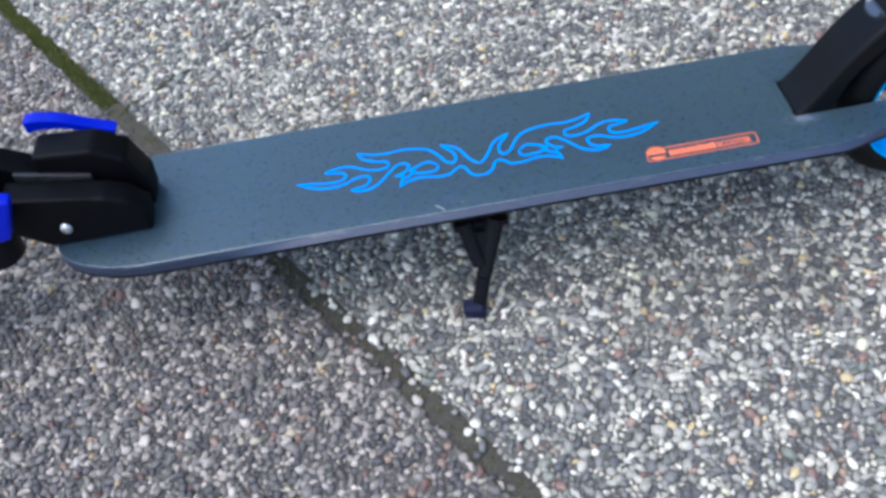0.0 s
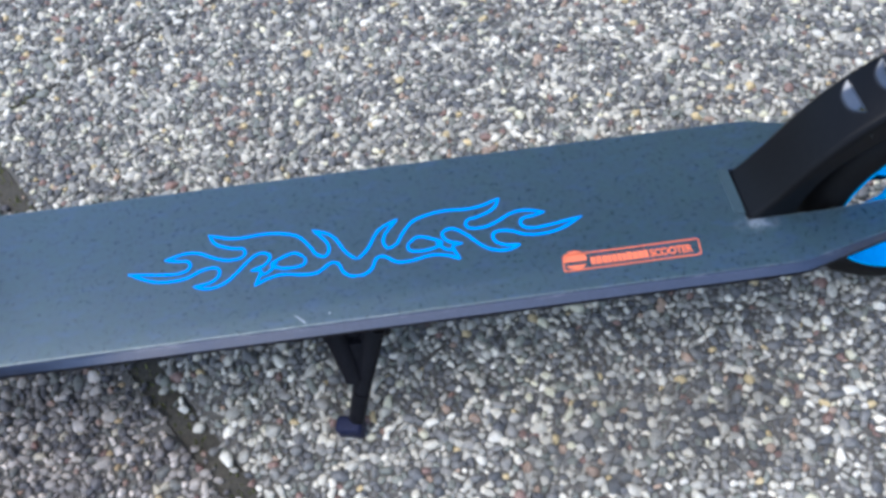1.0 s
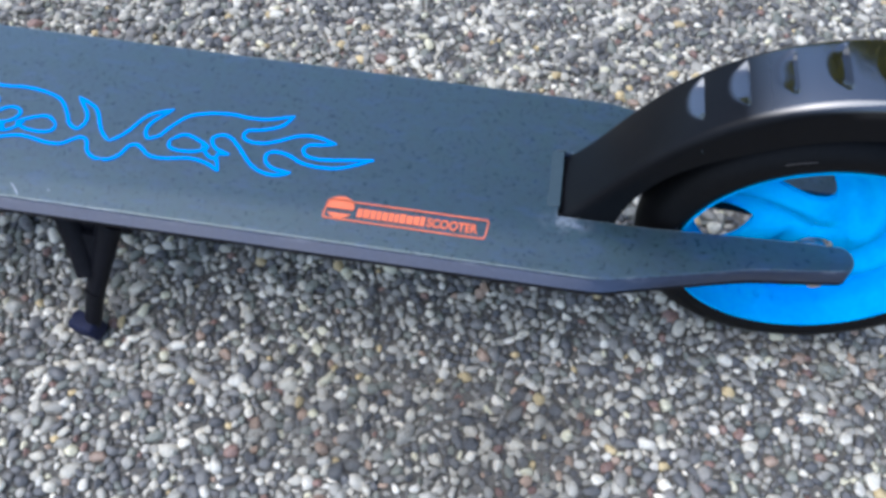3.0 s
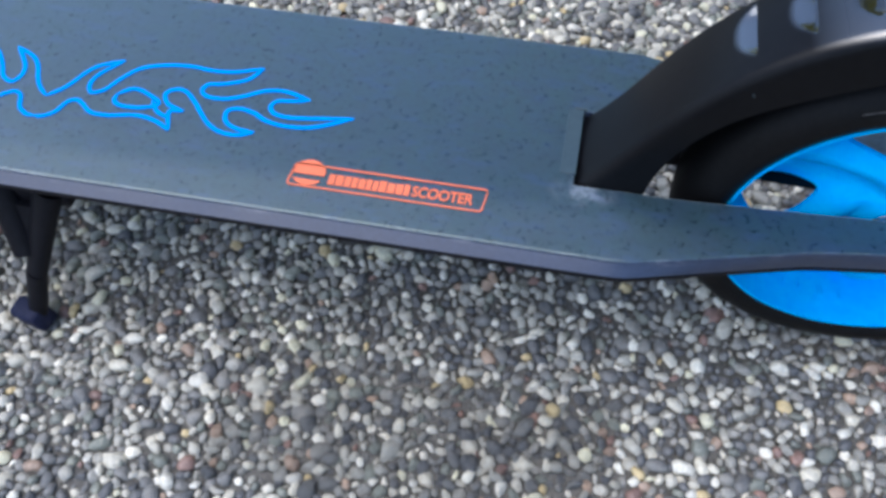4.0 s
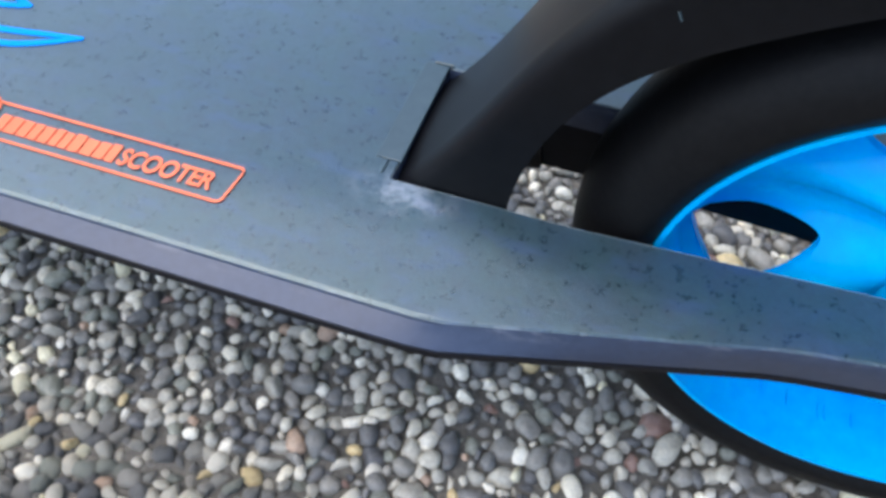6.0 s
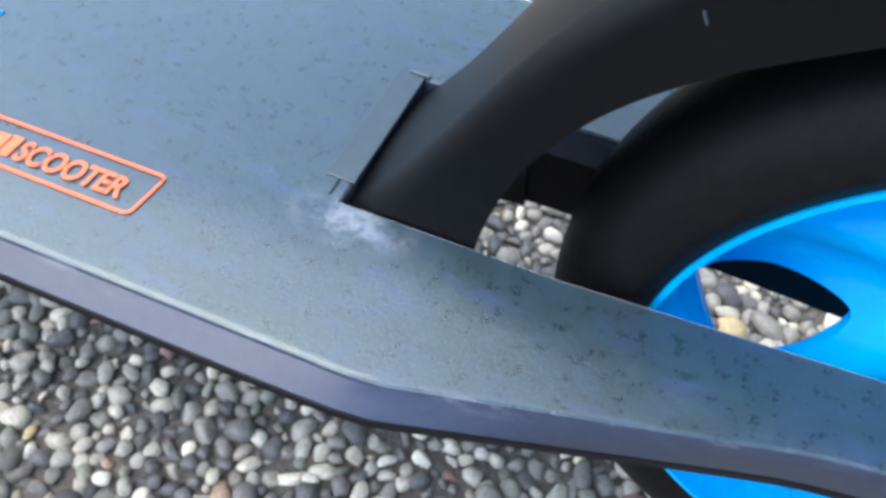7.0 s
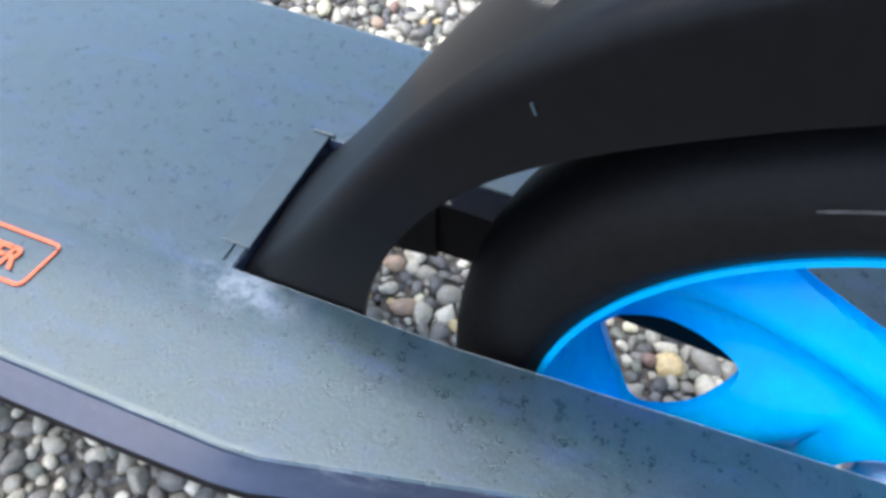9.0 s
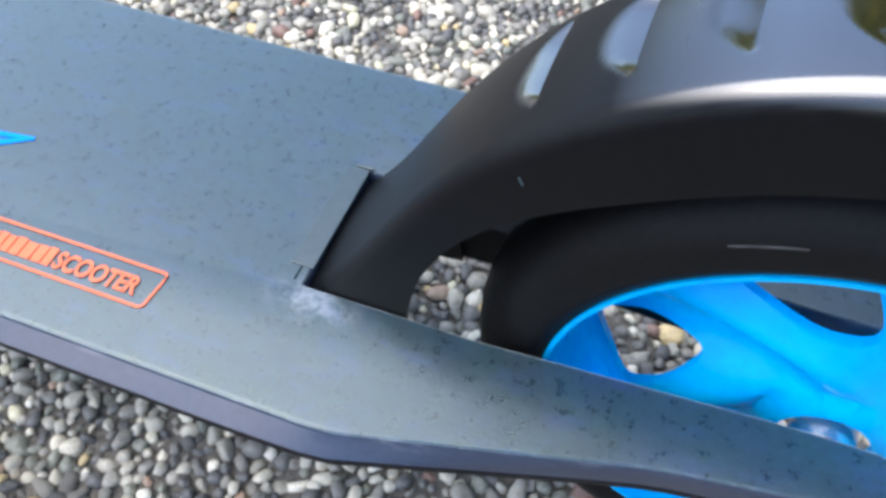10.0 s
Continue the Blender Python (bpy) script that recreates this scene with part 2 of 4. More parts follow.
MAT_HINGE = plain_material("worn_black_steel", (0.02, 0.02, 0.022), (0.06, 0.06, 0.063), 0.5, 300, metallic=0.4)
MAT_SCUFF = plain_material("scuff", (0.26, 0.29, 0.32), (0.42, 0.45, 0.48), 0.7, 900)
MAT_TAB = plain_material("blue_grey_plastic", (0.026, 0.050, 0.062), (0.042, 0.072, 0.086), 0.36, 260, specular=0.7)
def edge_material():
    """The deck's smooth bevelled edge, tinted slate blue for mirrored sky, crest rubbed pale."""
    n = Nodes("deck_edge", 0.40, specular=0.5)
    f, w = n.noise(420, 4, 0.6), n.noise(40, 4, 0.6)
    c = n.ramp(f, [(0.3, (0.025, 0.037, 0.070)), (0.7, (0.036, 0.052, 0.094))])
    c = n.mix(0.5, c, n.ramp(w, [(0.3, (0.82, 0.82, 0.84)), (0.7, (1.14, 1.14, 1.12))]), "MULTIPLY")
    edge = n.add("ShaderNodeAttribute", attribute_name="rim").outputs["Fac"]
    streak = n.grey(0.53, 0.72, n.noise(38, 8, 0.75, (1.0, 5.0, 5.0)))
    n.colour(n.mix(n.maths("MULTIPLY", n.maths("MULTIPLY", edge, streak), 0.6, True), c, (0.50, 0.53, 0.58)))
    return n.rough(n.maths("ADD", 0.34, n.maths("MULTIPLY", w, 0.2))).m


MAT_EDGE = edge_material()
MAT_MOSS = plain_material("moss", (0.06, 0.075, 0.012), (0.20, 0.205, 0.045), 0.9, 400)
def leaves_material():
    n = Nodes("leaves", 0.6)
    pick = n.add("ShaderNodeNewGeometry").outputs["Random Per Island"]
    return n.colour(n.ramp(pick, [(0.0, (0.07, 0.09, 0.018)), (0.45, (0.18, 0.21, 0.03)), (0.75, (0.38, 0.36, 0.045)), (1.0, (0.58, 0.47, 0.06))])).m


MAT_LEAVES = leaves_material()
MAT_SOIL = plain_material("joint_soil", (0.040, 0.036, 0.027), (0.115, 0.102, 0.078), 0.95, 500, bump=0.003)


# ---------------------------------------------------------------- mesh helpers
def part(name, bm, material, parent, label="", smooth=False):
    """Links a bmesh as one mesh object under a thing or a part."""
    me = bpy.data.meshes.new(name)
    bmesh.ops.recalc_face_normals(bm, faces=bm.faces)
    bm.to_mesh(me)
    bm.free()
    if smooth:
        me.shade_smooth()
        if smooth is not True:
            me.set_sharp_from_angle(angle=radians(smooth))
    me.materials.append(material)
    ob = new(name, me)
    ob.parent = parent
    if label:
        tagged(ob, label)
    return ob


def box(bm, lo, hi, bevel=0.0, segments=2):
    """An axis-aligned bevelled box added to bm; returns its vertices."""
    made = bmesh.ops.create_cube(bm, size=1.0)["verts"]
    for v in made:
        v.co = Vector([(l + h) / 2 + c * (h - l) for l, h, c in zip(lo, hi, v.co)])
    if bevel:
        edges = list({e for v in made for e in v.link_edges})
        made = bmesh.ops.bevel(bm, geom=edges, offset=bevel, segments=segments, affect="EDGES", profile=0.5)["verts"]
    return made


def tube(bm, p, q, r0, r1=None, sides=16, flat=1.0):
    """A capped rod from p to q, its section flattened across by flat."""
    p, q = Vector(p), Vector(q)
    turn = (q - p).to_track_quat("Z", "Y").to_matrix()
    rings = []
    for c, r in ((p, r0), (q, r1 if r1 is not None else r0)):
        rings.append([bm.verts.new(c + turn @ Vector((r * math.cos(2 * math.pi * k / sides), flat * r * math.sin(2 * math.pi * k / sides), 0))) for k in range(sides)])
    for k in range(sides):
        bm.faces.new((rings[0][k], rings[0][(k + 1) % sides], rings[1][(k + 1) % sides], rings[1][k]))
    bm.faces.new(rings[0][::-1])
    bm.faces.new(rings[1])
    return rings


def lathe(bm, profile, steps=96, closed=True):
    """Turns (radius, y) pairs about the y axis."""
    rings = [[bm.verts.new((r * math.cos(2 * math.pi * k / steps), y, r * math.sin(2 * math.pi * k / steps))) for k in range(steps)] for r, y in profile]
    count = len(rings)
    for i in range(count if closed else count - 1):
        lower, upper = rings[i], rings[(i + 1) % count]
        for k in range(steps):
            bm.faces.new((lower[k], lower[(k + 1) % steps], upper[(k + 1) % steps], upper[k]))


def smooth_line(points, steps=5):
    """Catmull-Rom through plan points."""
    pts = [Vector(p) for p in points]
    full = [2 * pts[0] - pts[1], *pts, 2 * pts[-1] - pts[-2]]
    out = []
    for i in range(1, len(full) - 2):
        p0, p1, p2, p3 = full[i - 1 : i + 3]
        for k in range(steps):
            t = k / steps
            out.append(0.5 * (2 * p1 + (p2 - p0) * t + (2 * p0 - 5 * p1 + 4 * p2 - p3) * t**2 + (3 * p1 - p0 - 3 * p2 + p3) * t**3))
    out.append(pts[-1])
    return out


def ribbon(bm, line, width, z, thick=0.0003):
    """A thin raised stroke along a plan line, tapered at its ends."""
    n = len(line)
    rows = []
    for i, p in enumerate(line):
        d = (line[min(i + 1, n - 1)] - line[max(i - 1, 0)]).normalized()
        side = Vector((-d.y, d.x)) * width / 2 * min(1.0, 0.45 + 0.25 * min(i, n - 1 - i))
        a, b = p + side, p - side
        rows.append([bm.verts.new((a.x, a.y, z)), bm.verts.new((b.x, b.y, z)), bm.verts.new((a.x, a.y, z - thick)), bm.verts.new((b.x, b.y, z - thick))])
    for r, s in zip(rows, rows[1:]):
        bm.faces.new((r[0], r[1], s[1], s[0]))
        bm.faces.new((r[2], r[0], s[0], s[2]))
        bm.faces.new((r[1], r[3], s[3], s[1]))


# ---------------------------------------------------------------- ground
ground_bm = bmesh.new()
bmesh.ops.create_grid(ground_bm, x_segments=8, y_segments=8, size=400)
for v in ground_bm.verts:
    v.co.z = -0.022
ground = part("ground", ground_bm, MAT_FAR, None)
tagged(ground, "grey washed-concrete ground reaching to the horizon", "ground", kind="structure")

# Two joints: one runs on, one ends on it in a T.
JOINT_AT, JOINT_WAY = Vector((-0.242, 0.298)), Vector((0.574, -0.819))
CROSS_WAY = Vector((0.819, 0.574))
JOINT_HALF = 0.0110
CROSS_HALF = 0.0022


def slab_mesh(bm, corners):
    top = [bm.verts.new((c.x, c.y, -0.0035)) for c in corners]
    low = [bm.verts.new((c.x, c.y, -0.021)) for c in corners]
    bm.faces.new(top)
    for i in range(len(corners)):
        bm.faces.new((top[i - 1], top[i], low[i], low[i - 1]))


pavement = tagged(new("pavement"), "paving of washed concrete slabs with mossy joints", "pavement", kind="structure")
normal = Vector((-JOINT_WAY.y, JOINT_WAY.x))  # towards the scooter's rear
cross_side = Vector((-CROSS_WAY.y, CROSS_WAY.x))
REACH = 3.0
on = JOINT_AT + normal * JOINT_HALF
off = JOINT_AT - normal * JOINT_HALF
bm = bmesh.new()
slab_mesh(bm, [off - JOINT_WAY * REACH, off + JOINT_WAY * REACH, off + JOINT_WAY * REACH - normal * REACH, off - JOINT_WAY * REACH - normal * REACH])
slab_front = part("slab", bm, MAT_CEMENT, pavement)
bm = bmesh.new()
start = on - cross_side * CROSS_HALF
slab_mesh(bm, [start, start + CROSS_WAY * REACH, start + CROSS_WAY * REACH + JOINT_WAY * REACH, on + JOINT_WAY * REACH])
slab_rear = part("slab", bm, MAT_CEMENT, pavement)
bm = bmesh.new()
start = on + cross_side * CROSS_HALF
slab_mesh(bm, [start, start + CROSS_WAY * REACH, on - JOINT_WAY * REACH + CROSS_WAY * REACH, on - JOINT_WAY * REACH])
part("slab", bm, MAT_CEMENT, pavement)


def ball(level):
    bm = bmesh.new()
    bmesh.ops.create_icosphere(bm, subdivisions=level, radius=1.0)
    v = np.array([x.co[:] for x in bm.verts])
    f = np.array([[x.index for x in face.verts] for face in bm.faces])
    keep = v[f].mean(1)[:, 2] > -0.25
    f = f[keep]
    used = np.unique(f)
    renumber = np.full(len(v), -1)
    renumber[used] = np.arange(len(used))
    bm.free()
    return v[used], renumber[f]


BALL_V, BALL_F = ball(2)
rng = np.random.default_rng(7)


def stone_shapes(count):
    """Rounded, lumpy pebbles with flats, as arrays of vertices."""
    shapes = []
    for _ in range(count):
        v = BALL_V.copy()
        for _ in range(10):
            d = rng.normal(size=3)
            d /= np.linalg.norm(d)
            cut = rng.uniform(0.46, 0.90)
            over = np.maximum(v @ d - cut, 0)
            v -= 0.95 * over[:, None] * d
        v *= 1 + 0.07 * np.sin(v @ rng.normal(size=3) * 2.5 + rng.uniform(0, 6))[:, None]
        shapes.append(v * np.array([rng.uniform(0.95, 1.3), rng.uniform(0.72, 0.95), rng.uniform(0.62, 0.85)]))
    return shapes


SHAPES = stone_shapes(14)
STEP = 0.0061
gx, gy = np.meshgrid(np.arange(-0.50, 0.80, STEP), np.arange(-0.37, 0.66, STEP * 0.866))
gx = gx + (np.arange(gx.shape[0]) % 2)[:, None] * STEP / 2
spots = np.stack([gx.ravel(), gy.ravel()], 1)
spots += rng.uniform(-0.0024, 0.0024, spots.shape)
radius = np.clip(rng.lognormal(math.log(0.0034), 0.30, len(spots)), 0.0019, 0.0068)
rel = spots - np.array(JOINT_AT)
along = rel @ np.array(JOINT_WAY)
# towards the front the joint is half overgrown with loose stones
lost = np.where(along > 0.12, rng.uniform(0.0, 1.6, len(spots)), rng.uniform(0.85, 1.15, len(spots)))
far_from_joint = np.abs(rel @ np.array(normal)) > (JOINT_HALF + radius * 0.7) * lost
beyond = (rel @ np.array(normal)) > 0
far_from_cross = ~beyond | (np.abs(rel @ np.array(cross_side)) > CROSS_HALF + radius * 0.5)
ok = far_from_joint & far_from_cross
spots, radius = spots[ok], radius[ok]
# push crowded stones apart a little
for _ in range(3):
    cell = {}
    keys = np.floor(spots / 0.012).astype(int)
    for i, k in enumerate(map(tuple, keys)):
        cell.setdefault(k, []).append(i)
    move = np.zeros_like(spots)
    for (cx, cy), mine in cell.items():
        near = [j for dx in (-1, 0, 1) for dy in (-1, 0, 1) for j in cell.get((cx + dx, cy + dy), ())]
        d = spots[mine][:, None] - spots[near][None]
        far = np.linalg.norm(d, axis=2) + 1e-9
        lap = np.maximum(0.92 * (radius[mine][:, None] + radius[near][None]) - far, 0) * (far > 1e-7)
        move[mine] = (d / far[..., None] * lap[..., None]).sum(1) * 0.28
    spots += np.clip(move, -0.002, 0.002)
height = -0.0030 + rng.uniform(-0.0016, 0.0012, len(spots)) + 0.10 * radius
turns = rng.uniform(0, 2 * math.pi, len(spots))
kinds = rng.integers(0, len(SHAPES), len(spots))

# the stones beside the deck's rear are pieces of their own
single = (spots[:, 0] > 0.25) & (spots[:, 0] < 0.46) & (spots[:, 1] > -0.145) & (spots[:, 1] < -0.066)
nv = len(BALL_V)


def pebble_bed(bed, material, slab, label):
    """One mesh of all the small stones set in a slab."""
    verts = np.empty((len(bed), nv, 3), np.float32)
    for k, shape in enumerate(SHAPES):
        pick = kinds[bed] == k
        idx = bed[pick]
        c, s, r = np.cos(turns[idx])[:, None], np.sin(turns[idx])[:, None], radius[idx][:, None]
        x, y, z = (shape[:, i][None] * r for i in range(3))
        verts[pick] = np.stack([c * x - s * y + spots[idx, 0:1], s * x + c * y + spots[idx, 1:2], z + height[idx][:, None]], 2)
    faces = (BALL_F[None] + (np.arange(len(bed)) * nv)[:, None, None]).reshape(-1, 3)
    me = bpy.data.meshes.new("pebbles")
    me.vertices.add(len(bed) * nv)
    me.vertices.foreach_set("co", verts.ravel())
    me.loops.add(faces.size)
    me.loops.foreach_set("vertex_index", faces.ravel().astype(np.int32))
    me.polygons.add(len(faces))
    me.polygons.foreach_set("loop_start", np.arange(0, faces.size, 3, dtype=np.int32))
    me.update(calc_edges=True)
    me.shade_smooth()
    me.materials.append(material)
    ob = new("pebbles", me)
    ob.parent = slab
    tagged(ob, label, kind="stuff")


behind = (spots - np.array(JOINT_AT)) @ np.array(normal) > 0
pebble_bed(np.where(~single & behind)[0], MAT_STONE, slab_rear, "rounded grey, white and tan pebbles set in cement")
pebble_bed(np.where(~behind)[0], MAT_STONE_DARK, slab_front, "darker rounded pebbles set in cement")

# moss and soil in the joints
bm = bmesh.new()
for at, way, length, wide in ((JOINT_AT - JOINT_WAY * 0.6, JOINT_WAY, 1.6, JOINT_HALF), (JOINT_AT + CROSS_WAY * 0.01, CROSS_WAY, 0.6, CROSS_HALF)):
    across = Vector((-way.y, way.x)) * (wide - 0.0005)
    steps = int(length / 0.006)
    rows = []
    for i in range(steps + 1):
        c = at + way * (length * i / steps)
        z = -0.0046 + 0.0016 * noise.noise((c.x * 40, c.y * 40, 3))
        rows.append([bm.verts.new((c.x + across.x * k, c.y + across.y * k, z + 0.0016 * noise.noise((c.x * 90 + k, c.y * 90, 7)) - 0.001 * abs(k))) for k in (-1, -0.4, 0.3, 1)])
    for r, s in zip(rows, rows[1:]):
        for k in range(3):
            bm.faces.new((r[k], r[k + 1], s[k + 1], s[k]))
soil = part("joint_soil", bm, MAT_SOIL, None, smooth=True)
tagged(soil, "dark brown soil filling the slab joints", "soil", kind="structure")

moss_rng = random.Random(3)
bm = bmesh.new()
for at, way, length, count in ((JOINT_AT - JOINT_WAY * 0.6, JOINT_WAY, 0.58, 6500), (JOINT_AT - JOINT_WAY * 0.02, JOINT_WAY, 0.9, 420), (JOINT_AT, CROSS_WAY, 0.09, 160)):
    for _ in range(count):
        c = at + way * moss_rng.uniform(0, length) + Vector((-way.y, way.x)) * moss_rng.gauss(0, JOINT_HALF * 0.5)
        h, w, spin = moss_rng.uniform(0.002, 0.006), moss_rng.uniform(0.0008, 0.0019), moss_rng.uniform(0, 6.3)
        tip = bm.verts.new((c.x + moss_rng.gauss(0, 0.0015), c.y + moss_rng.gauss(0, 0.0015), -0.0045 + h))
        foot = [bm.verts.new((c.x + w * math.cos(spin + q), c.y + w * math.sin(spin + q), -0.0075)) for q in (0, 2.1, 4.2)]
        for k in range(3):
            bm.faces.new((foot[k], foot[(k + 1) % 3], tip))
moss = part("moss", bm, MAT_MOSS, None)
tagged(moss, "olive green moss growing in the slab joint", "moss", kind="stuff")

# ---------------------------------------------------------------- far trees, which the fender mirrors
leaf_rng = random.Random(21)
bm = bmesh.new()
crowns = [(leaf_rng.uniform(-3, 34), leaf_rng.uniform(16, 25), leaf_rng.uniform(7.0, 10.5)) for _ in range(26)]
crowns += [(leaf_rng.uniform(-34, -3), leaf_rng.uniform(20, 27), leaf_rng.uniform(3.0, 4.5)) for _ in range(12)]
crowns += [(leaf_rng.uniform(16, 26), leaf_rng.uniform(-24, 14), leaf_rng.uniform(7.0, 10.5)) for _ in range(20)]
for _ in range(15):  # a taller stand of trees off the scooter's far rear corner
    turn, out = radians(leaf_rng.uniform(30, 84)), leaf_rng.uniform(12, 16)
    crowns.append((out * math.cos(turn), out * math.sin(turn), leaf_rng.uniform(11.0, 14.0)))
for cx, cy, top in crowns:
    for _ in range(420 if top < 10.5 else 1100):
        h = leaf_rng.random()
        spread = (1.0 + 1.9 * math.sin(math.pi * min(h + 0.12, 1)) ** 0.7) * top / 6
        turn, out = leaf_rng.uniform(0, 6.3), spread * leaf_rng.random() ** 0.5
        c = Vector((cx + out * math.cos(turn), cy + out * math.sin(turn), 0.2 + h * top))
        d1, d2 = (Vector((leaf_rng.gauss(0, 1), leaf_rng.gauss(0, 1), leaf_rng.gauss(0, 1))).normalized() * leaf_rng.uniform(0.15, 0.4) for _ in range(2))
        bm.faces.new([bm.verts.new(c + p) for p in (d1, d2, -d1, -d2)])
woods = part("backdrop", bm, MAT_LEAVES, None)
tagged(woods, "far row of green and yellowing trees", "trees", kind="structure")

# ---------------------------------------------------------------- kick scooter
scooter = tagged(new("kick_scooter"), "grey and blue kick scooter with black fender on its kickstand", "scooter")
TOP = 0.119            # top of the deck
MID = 0.005            # the deck's middle line
HALF = 0.066           # half its width at the fullest
SLOT = 0.0225          # half the rear slot
SLOT_X, TIP_X, KINK_X, NOSE_X = 0.4150, 0.577, 0.440, -0.171
AXLE = Vector((0.5597, 0.002, 0.1037))
ARCH = Vector((0.5625, 0.002, 0.1040))  # the fender's middle


def half_width(x):
    """Half the deck's width at x, tapering along the rear arms and round the nose."""
    if x > KINK_X:
        t = x - KINK_X
        return HALF - 0.25 * min(t, 0.080) - 0.14 * max(t - 0.080, 0)
    return HALF


def narrowing(x):
    """How far the arm's inner side leans towards the wheel."""
    return 0.0045 * min(max((x - 0.465) / 0.085, 0), 1)


def slant(x):
    """How far the edge leans out: bevelled along the footboard, a little undercut on the arms and the nose."""
    t = min(max((0.530 - x) / 0.120, 0), 1) * min(max((x + 0.130) / 0.150, 0), 1)
    return 1.3 * t * t * (3 - 2 * t) - 0.3 * min(max((0.565 - x) / 0.035, 0), 1) * min(max((x + 0.205) / 0.060, 0), 1)


def deck_outline(outer, inner, lean=0.0):
    """Plan points of the deck, drawn in by outer at its rim and by inner in its slot; lean pushes the bevel out."""
    pts = []
    slot = SLOT + inner
    pts += [(SLOT_X - inner, MID - 0.003 - slot * 0.6), (SLOT_X - inner, MID - 0.003 - slot)]
    for i in range(1, 13):
        x = SLOT_X + (TIP_X - 0.008 - SLOT_X) * i / 12
        pts.append((x, MID - 0.003 - slot + narrowing(x)))
    yi, yo = MID - 0.003 - slot + narrowing(TIP_X), MID - half_width(TIP_X - 0.008) + outer
    for k in range(1, 8):
        a = math.pi * k / 8
        pts.append((TIP_X - 0.008 + (0.009 - outer) * math.sin(a), (yi + yo) / 2 + (yi - yo) / 2 * math.cos(a)))
    for i in range(25):
        x = TIP_X - 0.008 + (KINK_X - 0.05 - TIP_X + 0.008) * i / 24
        pts.append((x, MID - half_width(x) + outer - lean * slant(x)))
    for i in range(1, 20):
        x = KINK_X - 0.05 + (NOSE_X + 0.05 - KINK_X + 0.05) * i / 19
        pts.append((x, MID - HALF + outer - lean * slant(x)))
    for k in range(1, 12):
        a = math.pi / 2 * k / 12
        x = NOSE_X + 0.05 - (0.085 - outer) * math.sin(a)
        pts.append((x, MID - 0.022 - (HALF - 0.022 - outer + lean * slant(x)) * math.cos(a)))
    pts.append((NOSE_X - 0.035 + outer, MID - 0.022))
    upright = deck_outline(outer, inner)[: len(pts)] if lean else pts
    mirror = [(x, 2 * MID - y) for x, y in reversed(upright)]
    # the far arm's slot side lies as far from the wheel's plane as the near one
    return pts + [(x, y - 0.006 if abs(y - MID) < 0.0275 and x > SLOT_X - 0.01 else y) for x, y in mirror]


LEAN = 0.0054  # how far the bevel's foot stands out past its crest


def raised(x, y, z, deep):
    """The bevelled rim is lower than the upright one."""
    if y < MID - 0.0285 or (x < NOSE_X + 0.05 and y < MID):
        return z + 0.0068 * deep * slant(x) * min(max((x - NOSE_X + 0.035) / 0.06, 0), 1)
    return z


def build_deck():
    levels = [(TOP, 0.0034, 0.0014), (TOP - 0.0001, 0.0024, 0.0008), (TOP - 0.0005, 0.0018, 0.0004), (TOP - 0.0012, 0.0015, 0.0002),
              (TOP - 0.0050, 0.0012, 0.0), (TOP - 0.0100, 0.0010, 0.0), (TOP - 0.0108, 0.0012, 0.0), (TOP - 0.0114, 0.0020, 0.0008)]
    marks = (0.0, 0.2, 1.0, 0.4, 0, 0, 0, 0)
    bm = bmesh.new()
    rim = bm.verts.layers.float.new("rim")
    rings = []
    for (z, outer, inner), mark in zip(levels, marks):
        ring = []
        deep = min(max((TOP - 0.0012 - z) / 0.0088, 0), 1)
        for x, y in deck_outline(outer, inner, LEAN * deep):
            v = bm.verts.new((x, y, raised(x, y, z, deep)))
            v[rim] = mark if y < MID + 0.03 else mark * 0.6
            ring.append(v)
        rings.append(ring)
    n = len(rings[0])
    for upper, lower in zip(rings, rings[1:]):
        for k in range(n):
            side = bm.faces.new((upper[k], upper[(k + 1) % n], lower[(k + 1) % n], lower[k]))
            side.material_index = 1 if lower is not rings[1] and lower is not rings[2] else 0
    bm.faces.new(rings[0])
    bm.faces.new(rings[-1][::-1])
    tray = bmesh.new()
    rings = [[tray.verts.new((x, y, raised(x, y, z, 1.0))) for x, y in deck_outline(outer, inner, LEAN)] for z, outer, inner in ((TOP - 0.0108, 0.0022, 0.0014), (TOP - 0.0114, 0.0010, 0.0012), (TOP - 0.0134, 0.0010, 0.0012), (TOP - 0.0210, 0.0090, 0.0012), (TOP - 0.0315, 0.0200, 0.0014))]
    for upper, lower in zip(rings, rings[1:]):
        for k in range(n):
            tray.faces.new((upper[k], upper[(k + 1) % n], lower[(k + 1) % n], lower[k]))
    tray.faces.new(rings[0])
    tray.faces.new(rings[-1][::-1])
    part("tray", tray, MAT_BLACK, scooter, "black underside of the footboard", smooth=28)
    made = part("deck", bm, MAT_GRIP, scooter, "grey gritty footboard with scuffed chamfered edges", smooth=28)
    made.data.materials.append(MAT_EDGE)
    return made


deck = build_deck()

